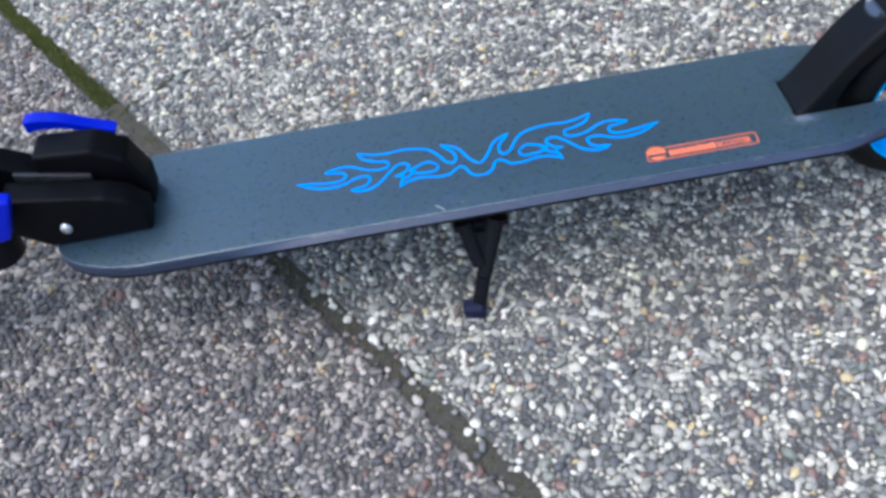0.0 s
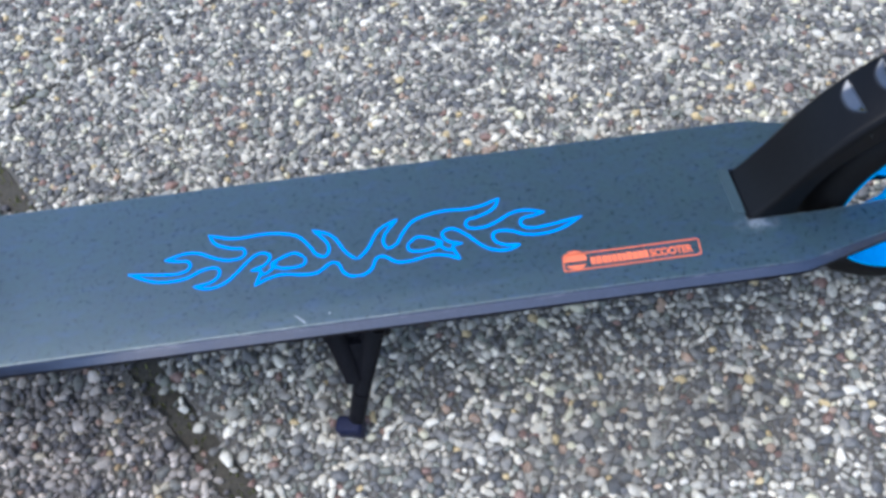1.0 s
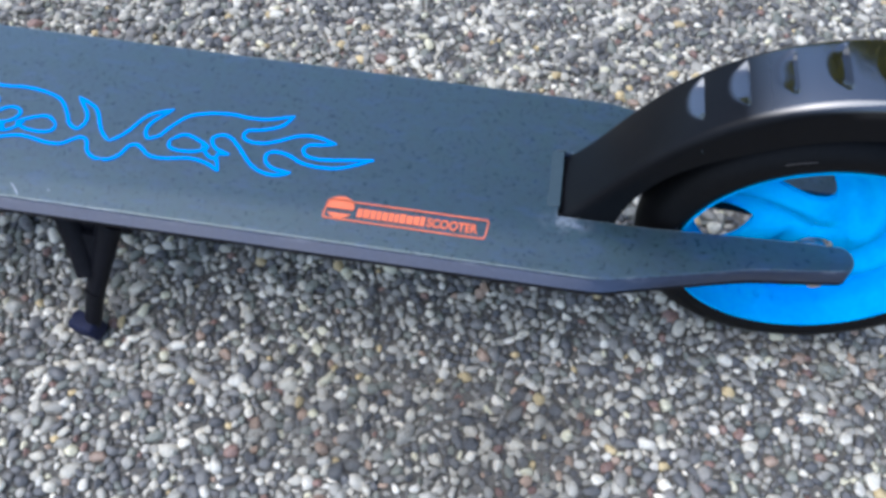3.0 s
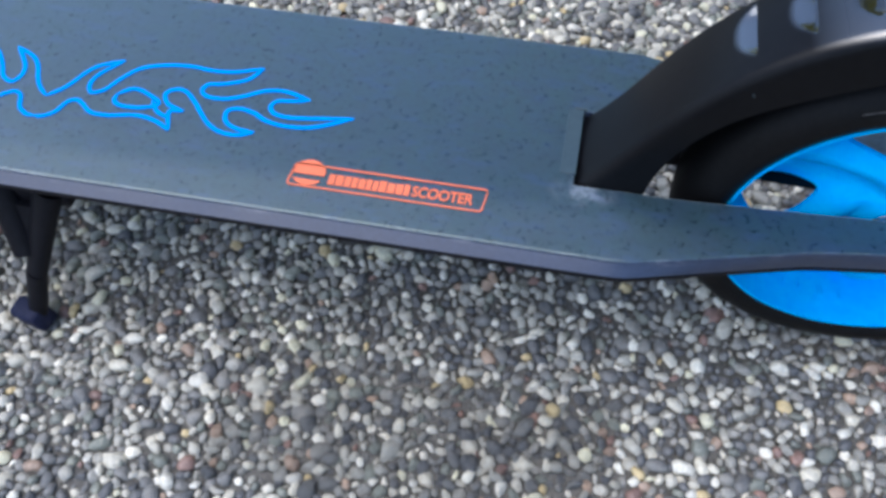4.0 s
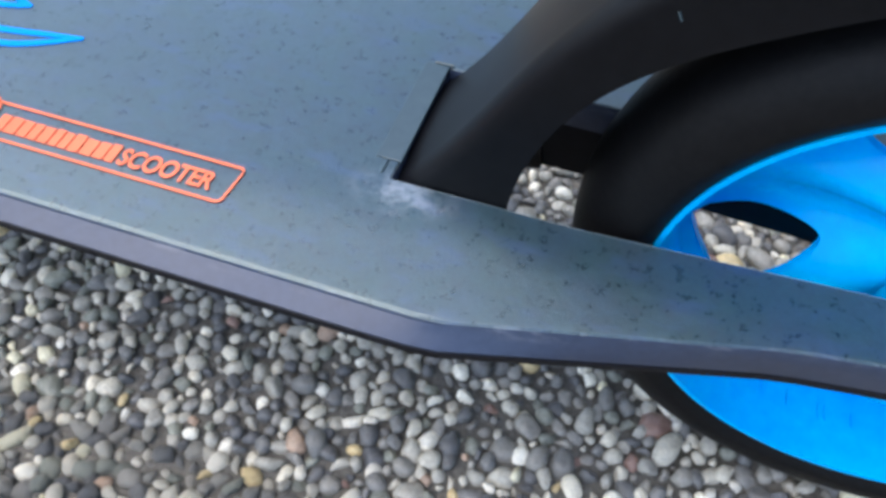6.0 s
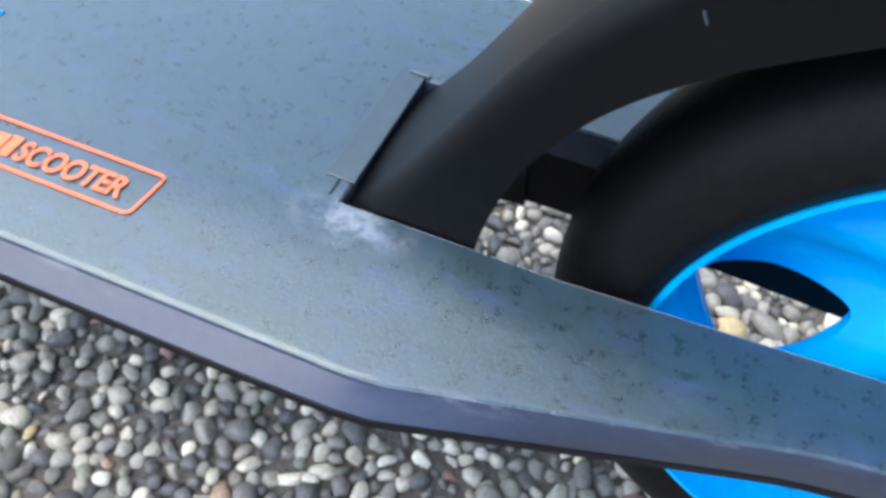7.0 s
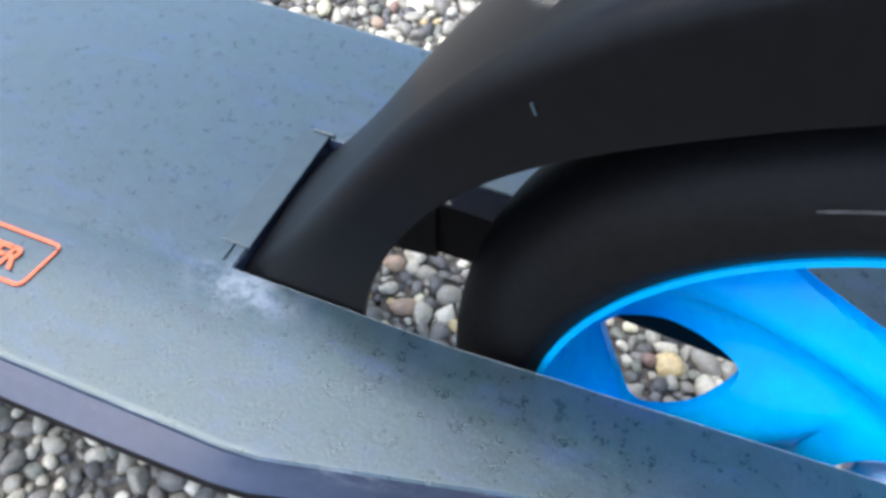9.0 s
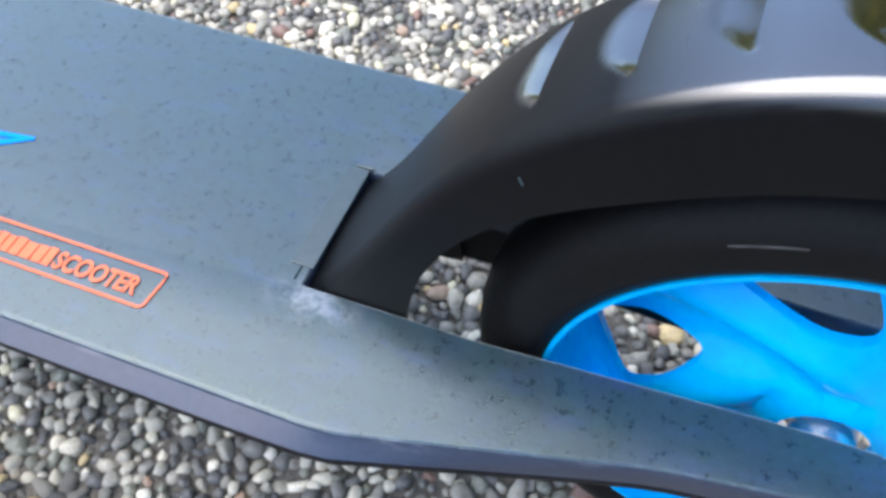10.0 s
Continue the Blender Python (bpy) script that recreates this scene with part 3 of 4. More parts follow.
# tribal flame print: strokes in millimetres for the rear half, mirrored for the front half
PRINT_MID = 152.5
FLAME_CREST = [
    [(152.5, -12), (158, -7), (162, -1), (166, 7), (171, 12.5), (182, 18)],
    [(182, 18), (176, 11), (172, 5), (171, -1), (174, -6), (180, -3), (184, 4), (192, 14), (204, 18.5), (217, 20), (228, 19), (240, 20), (254, 25)],
    [(254, 25), (248, 16), (237, 11), (230, 9.5), (228, 5), (232, 1.5), (241, 1.5), (250, 5), (259, 10), (269, 11.5), (283, 8)],
]
FLAME_TAIL = [
    [(283, 8), (275, 6), (267, 4.5), (265, 0), (269, -4), (280, -4.5), (307, 0)],
    [(307, 0), (290, -8.5), (277, -10.5), (266, -9), (258, -5), (250, -3.5), (245, -6), (246, -12), (252, -16), (262, -17)],
    [(262, -17), (254, -20), (246, -19.5), (239, -16), (233, -10), (227, -3), (220, 3), (214, 3), (211, -1), (215, -7), (224, -10)],
]
FLAME_FOOT = [
    [(224, -10), (217, -11.5), (221, -23)],
    [(221, -23), (213, -18.5), (202, -16.5), (188, -19), (179, -18.5), (173, -14), (169, -12), (165, -14), (162, -21), (157, -25), (152.5, -25.5)],
    [(187, -5), (194, 0), (202, -2), (210, -7), (204, -11), (194, -12), (188, -10), (187, -5)],
    [(206, -6), (212, -13), (219, -15)],
]
STROKES = FLAME_CREST + FLAME_TAIL + FLAME_FOOT
bm = bmesh.new()
for n, stroke in enumerate(STROKES):
    for sign in (1, -1):
        line = smooth_line([(0.001 * (PRINT_MID + sign * (x - PRINT_MID)), 0.001 * y) for x, y in stroke])
        ribbon(bm, line, 0.0023, TOP + 0.0004 + 0.00001 * n, 0.0005)
part("flame_print", bm, MAT_BLUE_PRINT, deck, "bright blue tribal flame outline printed on the deck")

# screw in the slot's far side
bm = bmesh.new()
bmesh.ops.create_uvsphere(bm, u_segments=14, v_segments=8, radius=0.0016)
for v in bm.verts:
    v.co = Vector((0.4480 + v.co.x * 1.15, 0.0246 + v.co.y * 0.5, 0.1105 + v.co.z))
part("screw", bm, MAT_STEEL, deck, "small bright screw head", smooth=True)

# scratches in the grip
for way in ([(0.1100, -0.0500), (0.1135, -0.0530), (0.1175, -0.0575)], [(0.1320, -0.0512), (0.1335, -0.0520)]):
    bm = bmesh.new()
    ribbon(bm, smooth_line(way), 0.0011, TOP + 0.00012, 0.0003)
    part("scratch", bm, MAT_SCUFF, deck, "short pale scratch")

# orange label with a round emblem, a rounded frame and lettering
LABEL_LO, LABEL_HI = Vector((0.2862, -0.0438)), Vector((0.3762, -0.0313))


def label_parts():
    z = TOP + 0.0005
    lean = 0.0013
    x0, x1, y0, y1, r = LABEL_LO.x, LABEL_HI.x, LABEL_LO.y, LABEL_HI.y, 0.0016
    loop = []
    for cx, cy, a0 in ((x1 - r, y1 - r, 0), (x0 + r, y1 - r, 90), (x0 + r, y0 + r, 180), (x1 - r, y0 + r, 270)):
        for k in range(5):
            a = radians(a0 + 22.5 * k)
            loop.append(Vector((cx + r * math.cos(a), cy + r * math.sin(a))))
    loop = [p + Vector((lean * (p.y - y0) / (y1 - y0), 0)) for p in loop]
    bm = bmesh.new()
    ribbon(bm, [*loop, loop[0], loop[1]], 0.0008, z)
    part("label_frame", bm, MAT_ORANGE, deck, "thin orange frame line")
    bm = bmesh.new()
    ring = []
    for k in range(24):
        a = 2 * math.pi * k / 24
        ring.append(bm.verts.new((x0 + 0.0085 + 0.0078 * math.cos(a), y0 + 0.0085 + 0.0068 * math.sin(a), z)))
    ring = [v for v in ring if v.co.y > y0 + 0.0052] + [v for v in ring if v.co.y <= y0 + 0.0052]
    top = [v for v in ring if v.co.y > y0 + 0.0060]
    low = [v for v in ring if v.co.y <= y0 + 0.0060]
    for group in (top, low):
        mid = Vector((sum(v.co.x for v in group) / len(group), sum(v.co.y for v in group) / len(group)))
        group.sort(key=lambda v: math.atan2(v.co.y - mid.y, v.co.x - mid.x))
    bm.faces.new(top)
    if len(low) > 2:
        for v in low:
            v.co.y -= 0.0012
        bm.faces.new(low)
    part("emblem", bm, MAT_ORANGE, deck, "round orange emblem with a bar across")
    bm = bmesh.new()
    x = x0 + 0.0185
    bars = random.Random(11)
    while x < x0 + 0.0545:
        w = bars.uniform(0.0024, 0.0036)
        box(bm, (x, y0 + 0.0028, z - 0.0004), (x + w, y0 + 0.0090 - bars.uniform(0, 0.0006), z))
        x += w + 0.0005
    part("lettering_bar", bm, MAT_ORANGE, deck, "worn orange lettering")
    text = bpy.data.curves.new("lettering", "FONT")
    text.body, text.size, text.extrude, text.shear = "SCOOTER", 0.0086, 0.0001, 0.05
    text.space_character = 0.98
    text.offset = 0.00022
    holder = bpy.data.objects.new("lettering", text)
    me = bpy.data.meshes.new_from_object(holder)
    bpy.data.objects.remove(holder)
    ob = new("lettering", me)
    xs = [v.co.x for v in me.vertices]
    wide = max(xs) - min(xs)
    for v in me.vertices:
        v.co.x = (v.co.x - min(xs)) / wide * 0.0280
        v.co.y *= 0.95
    ob.location = (x0 + 0.0575, y0 + 0.0029, z)
    me.materials.append(MAT_ORANGE)
    ob.parent = deck
    tagged(ob, "orange capital lettering")


label_parts()

# ---------------------------------------------------------------- rear fender
FENDER_MID, FENDER_HALF = 0.0025, 0.0232


def fender_radius(theta):
    return 0.1288 + 0.0172 * math.exp(-(max(theta, -2) - 6) / 10.0)


def skirt_radius(theta):
    return 0.1055 + 0.0118 * math.exp(-((theta / 44.0) ** 4))


RIBS = [46.45 + 9.7 * k for k in range(9)]


def gill(theta, s):
    """Depth of the gill-like scoops across the crown, s from -1 to 1 across it."""
    depth = 0.0
    for rib in RIBS:
        width = 4.4 * max(0.0, 1 - (abs(s - 0.13) / 0.67) ** 2.6)
        d = theta - (rib - width)
        if width > 0.05 and 0 < d < width:
            depth = 0.0030 * (d / width) ** 1.3 * min(1, width / 3.5)
    return depth


CORNER = 0.0056  # radius of the fender's shoulders


def fender_profile():
    """Half profile from the crown's middle down the flank: part of the half width, drop from the crown, part of the flank."""
    flat = (FENDER_HALF - CORNER) / FENDER_HALF
    rows = [(flat * k / 14, 0.0016 * (flat * k / 14) ** 2, 0.0) for k in range(15)]
    for k in range(1, 10):
        a = math.pi / 2 * k / 9
        rows.append((flat + (1 - flat) * math.sin(a), 0.0016 * flat**2 + CORNER * (1 - math.cos(a)), 0.0))
    return rows + [(1.0, CORNER + 0.0016 * flat**2, k / 6) for k in range(1, 7)]


def build_fender():
    bm = bmesh.new()
    angles = [-8 + 0.5 * i for i in range(int(150 / 0.5) + 1)]
    half = fender_profile()
    profile = [(-s, drop, side) for s, drop, side in reversed(half)] + half[1:]
    across = len(profile) - 1
    layer = bm.verts.layers.float.new("polish")

    def vert(theta, row, thick):
        s, drop, side = row
        outer, edge = fender_radius(theta) - thick, skirt_radius(theta)
        top = outer - drop - (gill(theta, s) if side == 0 else 0.0)
        r, t = top + (edge - top) * side, radians(theta)
        made = bm.verts.new((ARCH.x - r * math.cos(t), FENDER_MID + (FENDER_HALF - thick) * s, ARCH.z + r * math.sin(t)))
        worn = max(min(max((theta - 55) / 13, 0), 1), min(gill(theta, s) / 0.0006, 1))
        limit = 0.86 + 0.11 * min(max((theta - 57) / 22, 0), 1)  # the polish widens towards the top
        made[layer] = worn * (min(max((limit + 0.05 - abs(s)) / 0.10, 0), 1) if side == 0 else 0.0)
        return made

    grids = []
    for thick in (0.0, 0.0020):
        grids.append([[vert(th, row, thick) for row in profile] for th in angles])
    n = len(angles)
    for g in grids:
        for i in range(n - 1):
            for j in range(across):
                bm.faces.new((g[i][j], g[i + 1][j], g[i + 1][j + 1], g[i][j + 1]))
    o, q = grids
    for i in range(n - 1):
        for j in (0, across):
            bm.faces.new((o[i][j], o[i + 1][j], q[i + 1][j], q[i][j]))
    for i in (0, n - 1):
        for j in range(across):
            bm.faces.new((o[i][j], o[i][j + 1], q[i][j + 1], q[i][j]))
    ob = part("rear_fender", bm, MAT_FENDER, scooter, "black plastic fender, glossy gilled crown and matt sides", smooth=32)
    return ob


fender = build_fender()
bm = bmesh.new()
box(bm, (0.4080, -0.0150, TOP - 0.0006), (0.4152, 0.0250, TOP + 0.0004), 0.0002)
box(bm, (0.4105, 0.0250, TOP - 0.0006), (0.4165, 0.0260, TOP + 0.0010), 0.0004)
box(bm, (0.4110, -0.0200, TOP - 0.0006), (0.4118, -0.0150, TOP + 0.0006), 0.0003)
part("fender_tongue", bm, MAT_TAB, fender, "blue-grey flat tongue lying on the deck")

bm = bmesh.new()
box(bm, (-0.00025, -0.0004, -0.0011), (0.00025, 0.0004, 0.0011), 0.0001)
bmesh.ops.transform(bm, matrix=Matrix.Translation((0.4752, -0.0206, 0.1868)) @ Euler((0, radians(-28), 0)).to_matrix().to_4x4(), verts=bm.verts)
part("nick", bm, MAT_TAB, fender, "small pale nick in the plastic")

# ---------------------------------------------------------------- wheels
TYRE_R, RIM_R = 0.0984, 0.0760


# one leaf-shaped opening: radius in metres, degrees up from the level line to the front
LEAF = [(0.0668, -8), (0.0645, -15), (0.0615, -21), (0.0575, -22.5), (0.0480, -12), (0.0395, 4), (0.0373, 18), (0.0449, 14.6), (0.0535, 7.4), (0.0612, -1.5)]


def build_wheel(name, place):
    wheel = new(name)
    wheel.parent = scooter
    wheel.location = place
    tagged(wheel, "black tyre on a bright blue bladed rim")
    # tyre: rounded tread, a fine raised line on each flank
    half = []
    for k in range(15):
        a = radians(90 * k / 14)
        half.append((0.0815 + (TYRE_R - 0.0815) * math.cos(a), 0.0198 * math.sin(a)))
    half += [(0.0800, 0.0196), (0.0778, 0.0184), (RIM_R - 0.0006, 0.0165)]
    profile = [(r, -y) for r, y in reversed(half)] + half[1:]
    bm = bmesh.new()
    lathe(bm, profile, 120)
    tyre = part("tyre", bm, MAT_TYRE, wheel, smooth=35)
    # stretch of the flank's moulding line, its glint put in as a pale strip
    bm = bmesh.new()
    rows = []
    for k in range(41):
        a, w = radians(180 - 61 - 0.25 * k), 0.00014 * min(1.0, 0.2 + 0.12 * min(k, 40 - k))
        rows.append([bm.verts.new(((0.0872 - 0.00002 * k + dr) * math.cos(a), -0.0191 - dy, (0.0872 - 0.00002 * k + dr) * math.sin(a))) for dr, dy in ((-w, -0.0004), (-w, 0.0001), (w, 0.0001), (w, -0.0004))])
    for r, s in zip(rows, rows[1:]):
        for m in range(3):
            bm.faces.new((r[m], r[m + 1], s[m + 1], s[m]))
    part("moulding_line", bm, MAT_DULL, tyre, "pale strip standing in for the moulding line's glint")
    # a rubbed place on the tread's far shoulder
    bm = bmesh.new()
    rows = []
    for k in range(9):
        a, w = radians(180 - 2.4 - 0.55 * k), 0.0010 * math.sin(math.pi * (k + 0.6) / 9.2)
        rows.append([bm.verts.new((0.0957 * math.cos(a) - lift, 0.0117 + dy, 0.0957 * math.sin(a))) for dy, lift in ((-w, 0.0), (-w, 0.0009), (w, 0.0002), (w, -0.0007))])
    for r, s in zip(rows, rows[1:]):
        for m in range(3):
            bm.faces.new((r[m], r[m + 1], s[m + 1], s[m]))
    part("scuff", bm, MAT_DULL, tyre, "rubbed grey place on the tread", smooth=True)
    # rim: one dished disc with leaf-shaped openings
    bm = bmesh.new()
    rings = [0.012, 0.015, 0.019] + [0.021 + 0.0008 * k for k in range(65)] + [0.0730, 0.0738, 0.0746, RIM_R]
    steps = 420
    leaf = [(r * math.cos(radians(180 - t)), r * math.sin(radians(180 - t))) for r, t in LEAF]
    leaf = [(p.x, p.y) for p in smooth_line([*leaf, leaf[0]], 6)[:-1]]

    def turned(x, z, k):
        c, q = math.cos(radians(72 * k)), math.sin(radians(72 * k))
        return x * c - z * q, x * q + z * c

    leaves = [[turned(x, z, k) for x, z in leaf] for k in range(5)]

    def sector(x, z):
        return int(((math.degrees(math.atan2(z, x)) - 185 + 36) % 360) // 72)

    def is_open(x, z):
        inside, poly = False, leaves[sector(x, z)]
        for (ax, az), (bx, bz) in zip(poly, poly[1:] + poly[:1]):
            if (az > z) != (bz > z) and x < (bx - ax) * (z - az) / (bz - az) + ax:
                inside = not inside
        return inside

    def snapped(x, z):
        """The nearest place on the opening's rim."""
        best = None
        poly = leaves[sector(x, z)]
        for (ax, az), (bx, bz) in zip(poly, poly[1:] + poly[:1]):
            dx, dz = bx - ax, bz - az
            t = min(max(((x - ax) * dx + (z - az) * dz) / (dx * dx + dz * dz), 0), 1)
            far = (ax + t * dx - x) ** 2 + (az + t * dz - z) ** 2
            if best is None or far < best[0]:
                best = (far, ax + t * dx, az + t * dz)
        return best[1:]

    def half_depth(x, z):
        """Half the disc's thickness: lip, sloping band, swirling blades, hub."""
        r, a = math.hypot(x, z), math.degrees(math.atan2(z, x))
        if r > 0.0744:
            return 0.0178
        t = min(max((r - 0.019) / 0.056, 0), 1)
        turn = ((5 * (180 - a + 17.2) - 370 * (1 - t)) / 360) % 1.0  # 0 at the upper edge of an opening
        rise = 0.42
        if turn < rise:
            ridge = 0.5 - 0.5 * math.cos(math.pi * turn / rise)
        else:
            ridge = 0.5 + 0.5 * math.cos(math.pi * (turn - rise) / (1 - rise))
        dish = -0.0135 + 0.5 * max(0.0625 - max(r, 0.013), 0) + 0.026 * min(max((r - 0.0695) / 0.0045, 0), 1) ** 2
        return dish + 0.0135 * ridge * math.sin(math.pi * min(t * 1.02, 1)) ** 0.8

    def spot(i, k):
        a = math.radians(360 * k / steps)
        return rings[i] * math.cos(a), rings[i] * math.sin(a)

    n_r = len(rings)
    solid = [[True] * steps for _ in range(n_r - 1)]
    for i in range(n_r - 1):
        if 0.034 < rings[i] < 0.0735:
            for k in range(steps):
                a, r = math.radians(360 * (k + 0.5) / steps), (rings[i] + rings[i + 1]) / 2
                solid[i][k] = not is_open(r * math.cos(a), r * math.sin(a))
    plan = [[spot(i, k) for k in range(steps)] for i in range(n_r)]
    for i in range(1, n_r - 1):
        for k in range(steps):
            round_it = [solid[i - 1][k - 1], solid[i - 1][k], solid[i][k - 1], solid[i][k]]
            if any(round_it) and not all(round_it):
                plan[i][k] = snapped(*plan[i][k])
    g = [[bm.verts.new((x, -half_depth(x, z), z)) for x, z in row] for row in plan]
    q = [[bm.verts.new((x, half_depth(x, z) if math.hypot(x, z) > 0.0722 else 0.0030 - half_depth(x, z), z)) for x, z in row] for row in plan]
    for i in range(n_r - 1):
        for k in range(steps):
            m = (k + 1) % steps
            if not solid[i][k]:
                continue
            for side in (g, q):
                bm.faces.new((side[i][k], side[i + 1][k], side[i + 1][m], side[i][m]))
            if not solid[i][k - 1]:
                bm.faces.new((g[i][k], g[i + 1][k], q[i + 1][k], q[i][k]))
            if not solid[i][m]:
                bm.faces.new((g[i][m], g[i + 1][m], q[i + 1][m], q[i][m]))
            if i == 0 or not solid[i - 1][k]:
                bm.faces.new((g[i][k], g[i][m], q[i][m], q[i][k]))
            if i == n_r - 2 or not solid[i + 1][k]:
                bm.faces.new((g[i + 1][k], g[i + 1][m], q[i + 1][m], q[i + 1][k]))
    bmesh.ops.delete(bm, geom=[v for v in bm.verts if not v.link_faces], context="VERTS")
    part("rim", bm, MAT_BLUE_RIM, wheel, "bright blue plastic rim with five leaf-shaped openings", smooth=45)
    bm = bmesh.new()
    lathe(bm, [(0.004, -0.0188), (0.0078, -0.0188), (0.0084, -0.0176), (0.0095, 0.0190), (0.0088, 0.0205), (0.004, 0.0205)], 40)
    part("bearing", bm, MAT_STEEL, wheel, "bright steel bearing ring", smooth=35)
    return wheel


rear_wheel = build_wheel("rear_wheel", AXLE)
front_wheel = copy_thing(rear_wheel, pose(-0.385, 0.002, AXLE.z))
front_wheel.name = "front_wheel"
bm = bmesh.new()
tube(bm, (AXLE.x, AXLE.y - 0.0345, AXLE.z), (AXLE.x, AXLE.y + 0.0345, AXLE.z), 0.0042, sides=20)
part("axle", bm, MAT_STEEL, scooter, smooth=35)

# ---------------------------------------------------------------- kickstand
stand = new("kickstand")
stand.parent = scooter
stand.location = (0.146, -0.048, TOP - 0.019)
tagged(stand, "black folding kickstand, let down")


def in_stand(p):
    return Vector(p) - stand.location


bm = bmesh.new()
box(bm, in_stand((0.122, -0.050, TOP - 0.0400)), in_stand((0.168, -0.012, TOP - 0.0312)), 0.002)
part("bracket", bm, MAT_BLACK, stand, smooth=35)
bm = bmesh.new()
tube(bm, in_stand((0.157, -0.047, TOP - 0.030)), in_stand((0.141, -0.0690, 0.042)), 0.0092, 0.0068, 14, 0.75)
tube(bm, in_stand((0.141, -0.0690, 0.042)), in_stand((0.132, -0.0785, 0.009)), 0.0068, 0.0062, 14, 0.8)
part("leg", bm, MAT_BLACK, stand, smooth=35)
bm = bmesh.new()
tube(bm, in_stand((0.131, -0.047, TOP - 0.030)), in_stand((0.139, -0.0655, 0.054)), 0.0082, 0.0070, 12, 0.8)
part("brace", bm, MAT_BLACK, stand, smooth=35)
# web that fills the fork between leg and brace
bm = bmesh.new()
web = [(0.133, -0.0520, TOP - 0.038), (0.154, -0.0520, TOP - 0.038), (0.1455, -0.0645, 0.056), (0.1385, -0.0655, 0.050), (0.1350, -0.0580, 0.068)]
faces = [[bm.verts.new(in_stand((x, y + dy, z))) for x, y, z in web] for dy in (-0.0022, 0.0022)]
bm.faces.new(faces[0])
bm.faces.new(faces[1][::-1])
for k in range(len(web)):
    bm.faces.new((faces[0][k - 1], faces[0][k], faces[1][k], faces[1][k - 1]))
part("web", bm, MAT_BLACK, stand)
bm = bmesh.new()
made = box(bm, (-0.0098, -0.0065, -0.0058), (0.0098, 0.0065, 0.0105), 0.0030, 3)
bmesh.ops.transform(bm, matrix=Matrix.Translation(in_stand((0.129, -0.0785, 0.0064))) @ Euler((radians(8), radians(-6), radians(-14))).to_matrix().to_4x4(), verts=bm.verts)
part("rubber_foot", bm, MAT_FOOT, stand, "dark blue rubber foot", smooth=35)

# ---------------------------------------------------------------- front end
neck = new("neck")
neck.parent = scooter
neck.location = (-0.19, 0.002, TOP)
tagged(neck, "black folding neck with two cheeks")


def plate(y0, y1, outline, at, bevel=0.004):
    """A thick upright plate from y0 to y1; its outline gives x and the height over the deck."""
    bm = bmesh.new()
    sides = [[bm.verts.new((x - at.x, y - at.y, h)) for x, h in outline] for y in (y0, y1)]
    n = len(outline)
    bm.faces.new(sides[0])
    bm.faces.new(sides[1][::-1])
    for k in range(n):
        bm.faces.new((sides[0][k], sides[0][(k + 1) % n], sides[1][(k + 1) % n], sides[1][k]))
    bmesh.ops.bevel(bm, geom=list(bm.edges), offset=bevel, segments=3, affect="EDGES", profile=0.6)
    return bm


NEAR_CHEEK = [(-0.122, 0.001), (-0.119, 0.022), (-0.130, 0.037), (-0.146, 0.045), (-0.160, 0.047), (-0.222, 0.060), (-0.234, 0.026), (-0.205, 0.0005)]
FAR_CHEEK = [(-0.122, 0.001), (-0.119, 0.026), (-0.128, 0.055), (-0.150, 0.069), (-0.196, 0.073), (-0.206, 0.020), (-0.190, 0.0005)]
part("cheek", plate(-0.024, 0.000, NEAR_CHEEK, neck.location), MAT_CHEEK, neck, smooth=40)
part("cheek", plate(0.006, 0.036, FAR_CHEEK, neck.location), MAT_CHEEK, neck, smooth=40)
part("hinge_plate", plate(0.0005, 0.0045, [(-0.157, 0.010), (-0.157, 0.0495), (-0.214, 0.0635), (-0.216, 0.012)], neck.location, 0.001), MAT_HINGE, neck, "worn grey hinge plate")
part("steering_clamp", plate(0.008, 0.034, [(-0.200, 0.020), (-0.200, 0.052), (-0.250, 0.082), (-0.300, 0.090), (-0.300, 0.025)], neck.location), MAT_CHEEK, neck, smooth=40)
bm = bmesh.new()
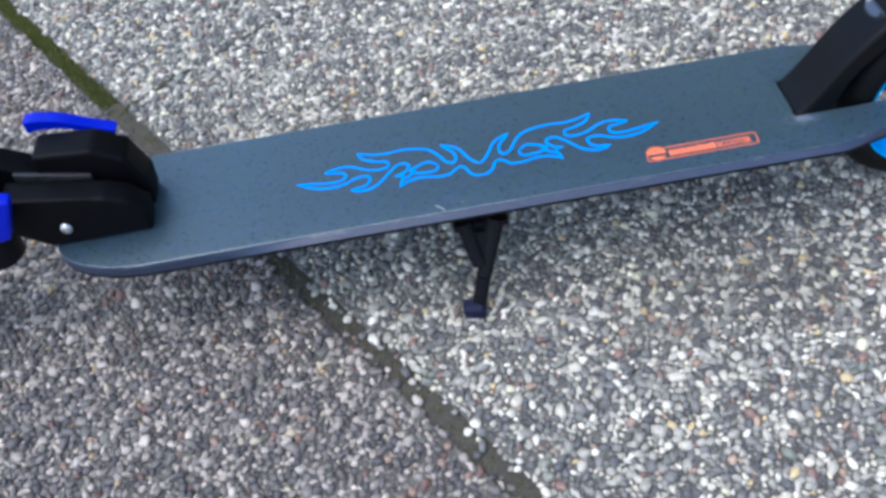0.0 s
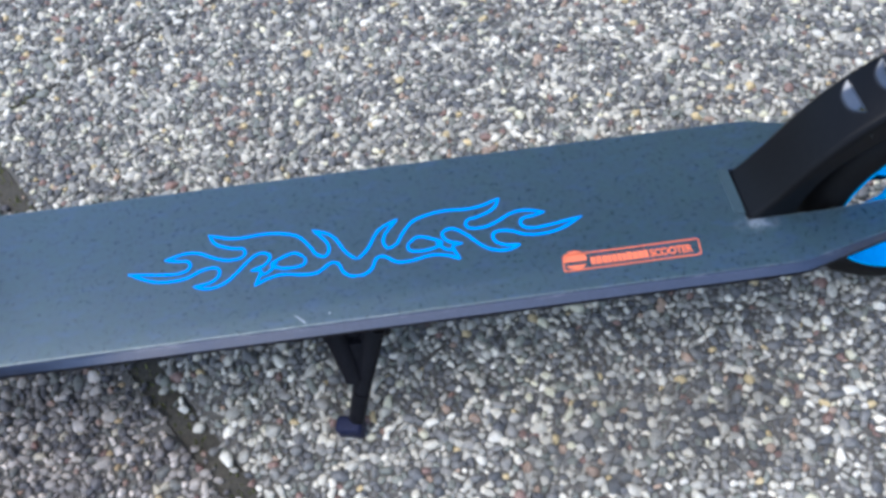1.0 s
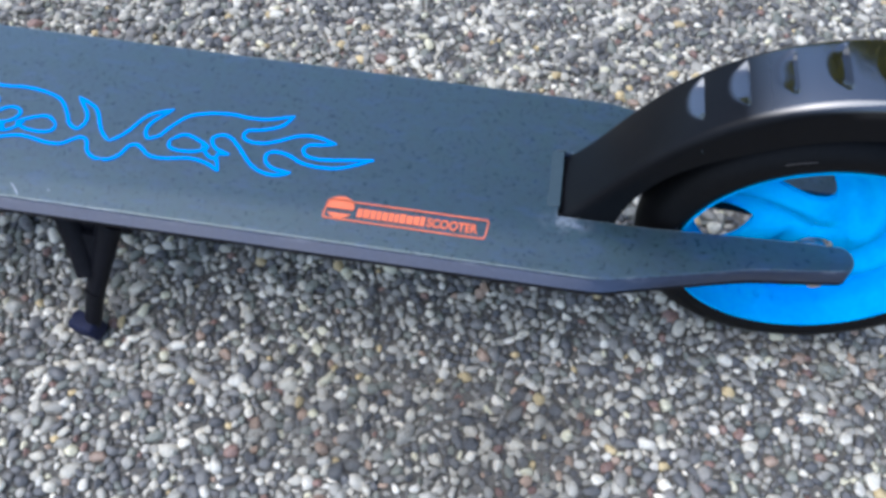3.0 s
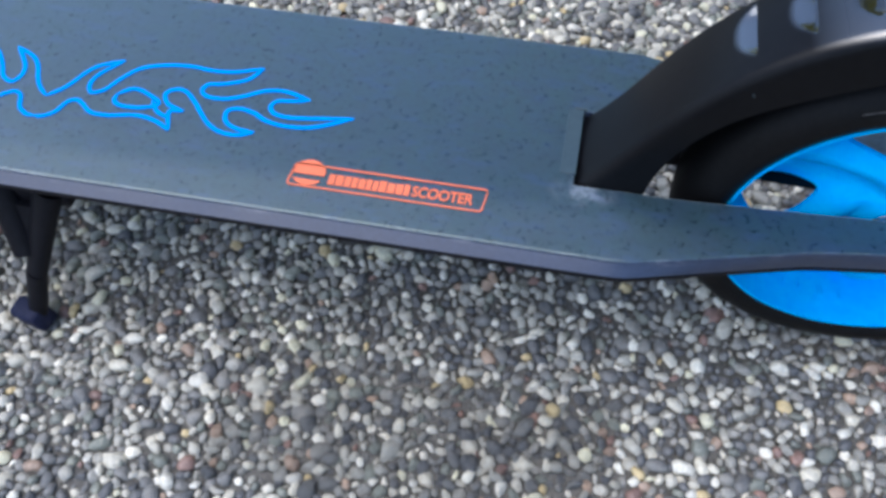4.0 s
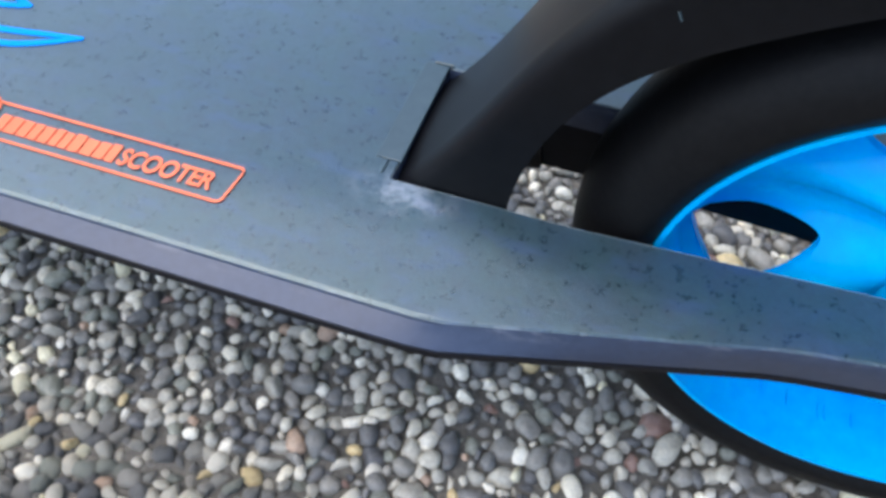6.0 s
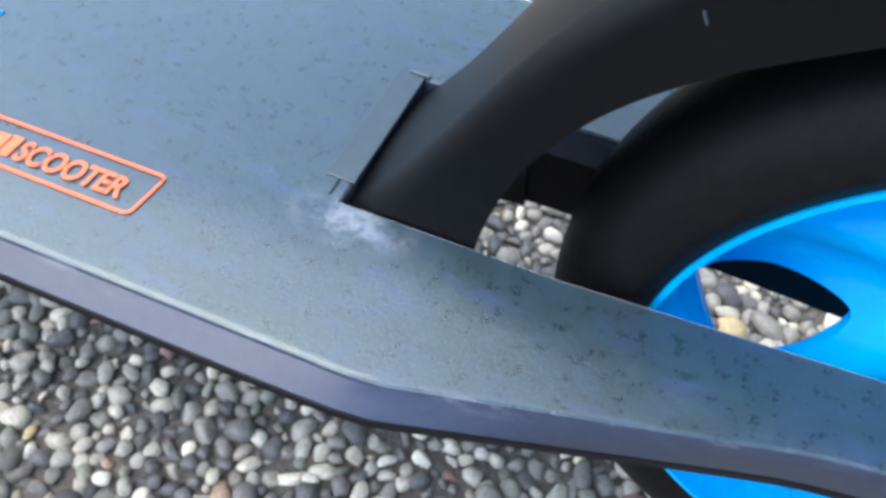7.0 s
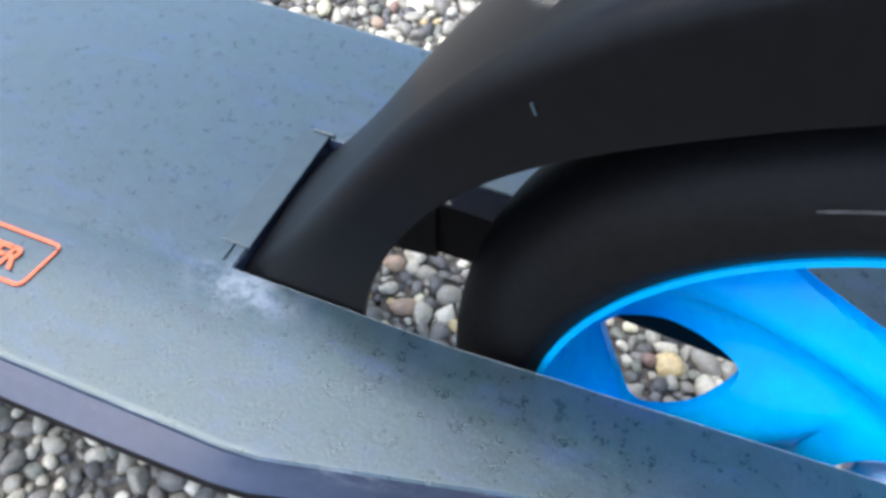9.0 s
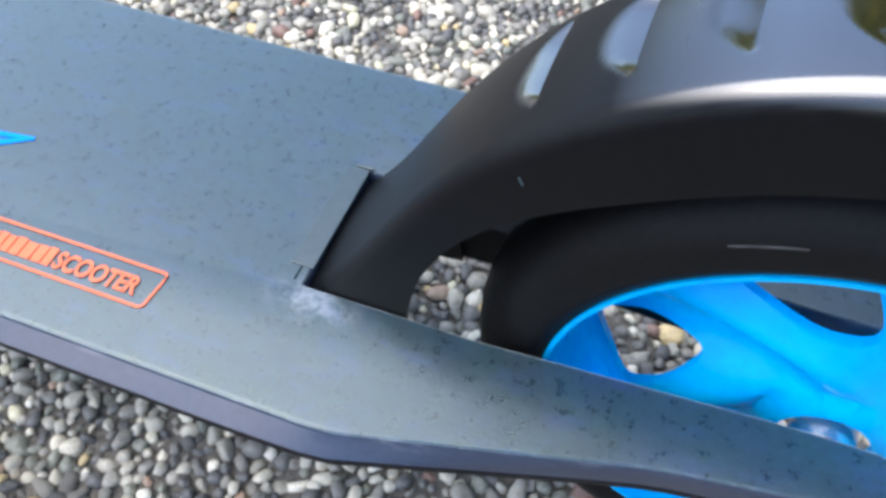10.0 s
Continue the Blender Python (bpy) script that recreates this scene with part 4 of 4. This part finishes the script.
bmesh.ops.create_uvsphere(bm, u_segments=16, v_segments=10, radius=0.0055)
for v in bm.verts:
    v.co = Vector((v.co.x + 0.005, v.co.y * 0.7 - 0.0275, v.co.z + 0.022))
part("bolt", bm, MAT_STEEL, neck, "bright domed bolt", smooth=True)
bm = bmesh.new()
tube(bm, (-0.078, 0, -0.02), (-0.060, 0, 0.085), 0.021, 0.021, 28)
part("head_tube", bm, MAT_BLACK, neck, smooth=40)

fork = new("fork")
fork.parent = scooter
fork.location = (-0.29, 0.002, TOP)
tagged(fork, "dark blue painted front fork")
NEAR_BLADE = [(-0.199, 0.078), (-0.217, 0.040), (-0.285, 0.030), (-0.285, 0.086), (-0.230, 0.088)]
part("blade", plate(-0.047, -0.035, NEAR_BLADE, fork.location, 0.003), MAT_BLUE_PAINT, fork, smooth=50)
bm = bmesh.new()
prev = None
for p in smooth_line([(0.086, 0.0765), (0.096, 0.0770), (0.114, 0.0735), (0.136, 0.0635), (0.152, 0.0575)], 5):
    deep = 0.0010 + 0.0044 * min(max((0.160 - p.x) / 0.08, 0), 1)
    ring = [bm.verts.new((p.x, 0.043 + dy, p.y + dz)) for dy, dz in ((-0.006, -deep), (0.006, -deep), (0.006, deep), (-0.006, deep))]
    if prev:
        for k in range(4):
            bm.faces.new((prev[k], prev[(k + 1) % 4], ring[(k + 1) % 4], ring[k]))
    else:
        bm.faces.new(ring)
    prev = ring
bm.faces.new(prev[::-1])
part("blade", bm, MAT_BLUE_PAINT, fork, smooth=50)

# ---------------------------------------------------------------- pebbles that can be picked apart
for n, i in enumerate(np.where(single)[0]):
    k = int(kinds[i])
    name = f"stone_shape_{k}"
    me = bpy.data.meshes.get(name)
    if me is None:
        me = bpy.data.meshes.new(name)
        me.from_pydata(SHAPES[k].tolist(), [], BALL_F.tolist())
        me.shade_smooth()
        me.materials.append(MAT_STONE_SINGLE)
    ob = new("pebble", me)
    ob.parent = slab_rear
    ob.matrix_basis = Matrix.LocRotScale((*spots[i], height[i]), Euler((0, 0, turns[i])), (radius[i],) * 3)
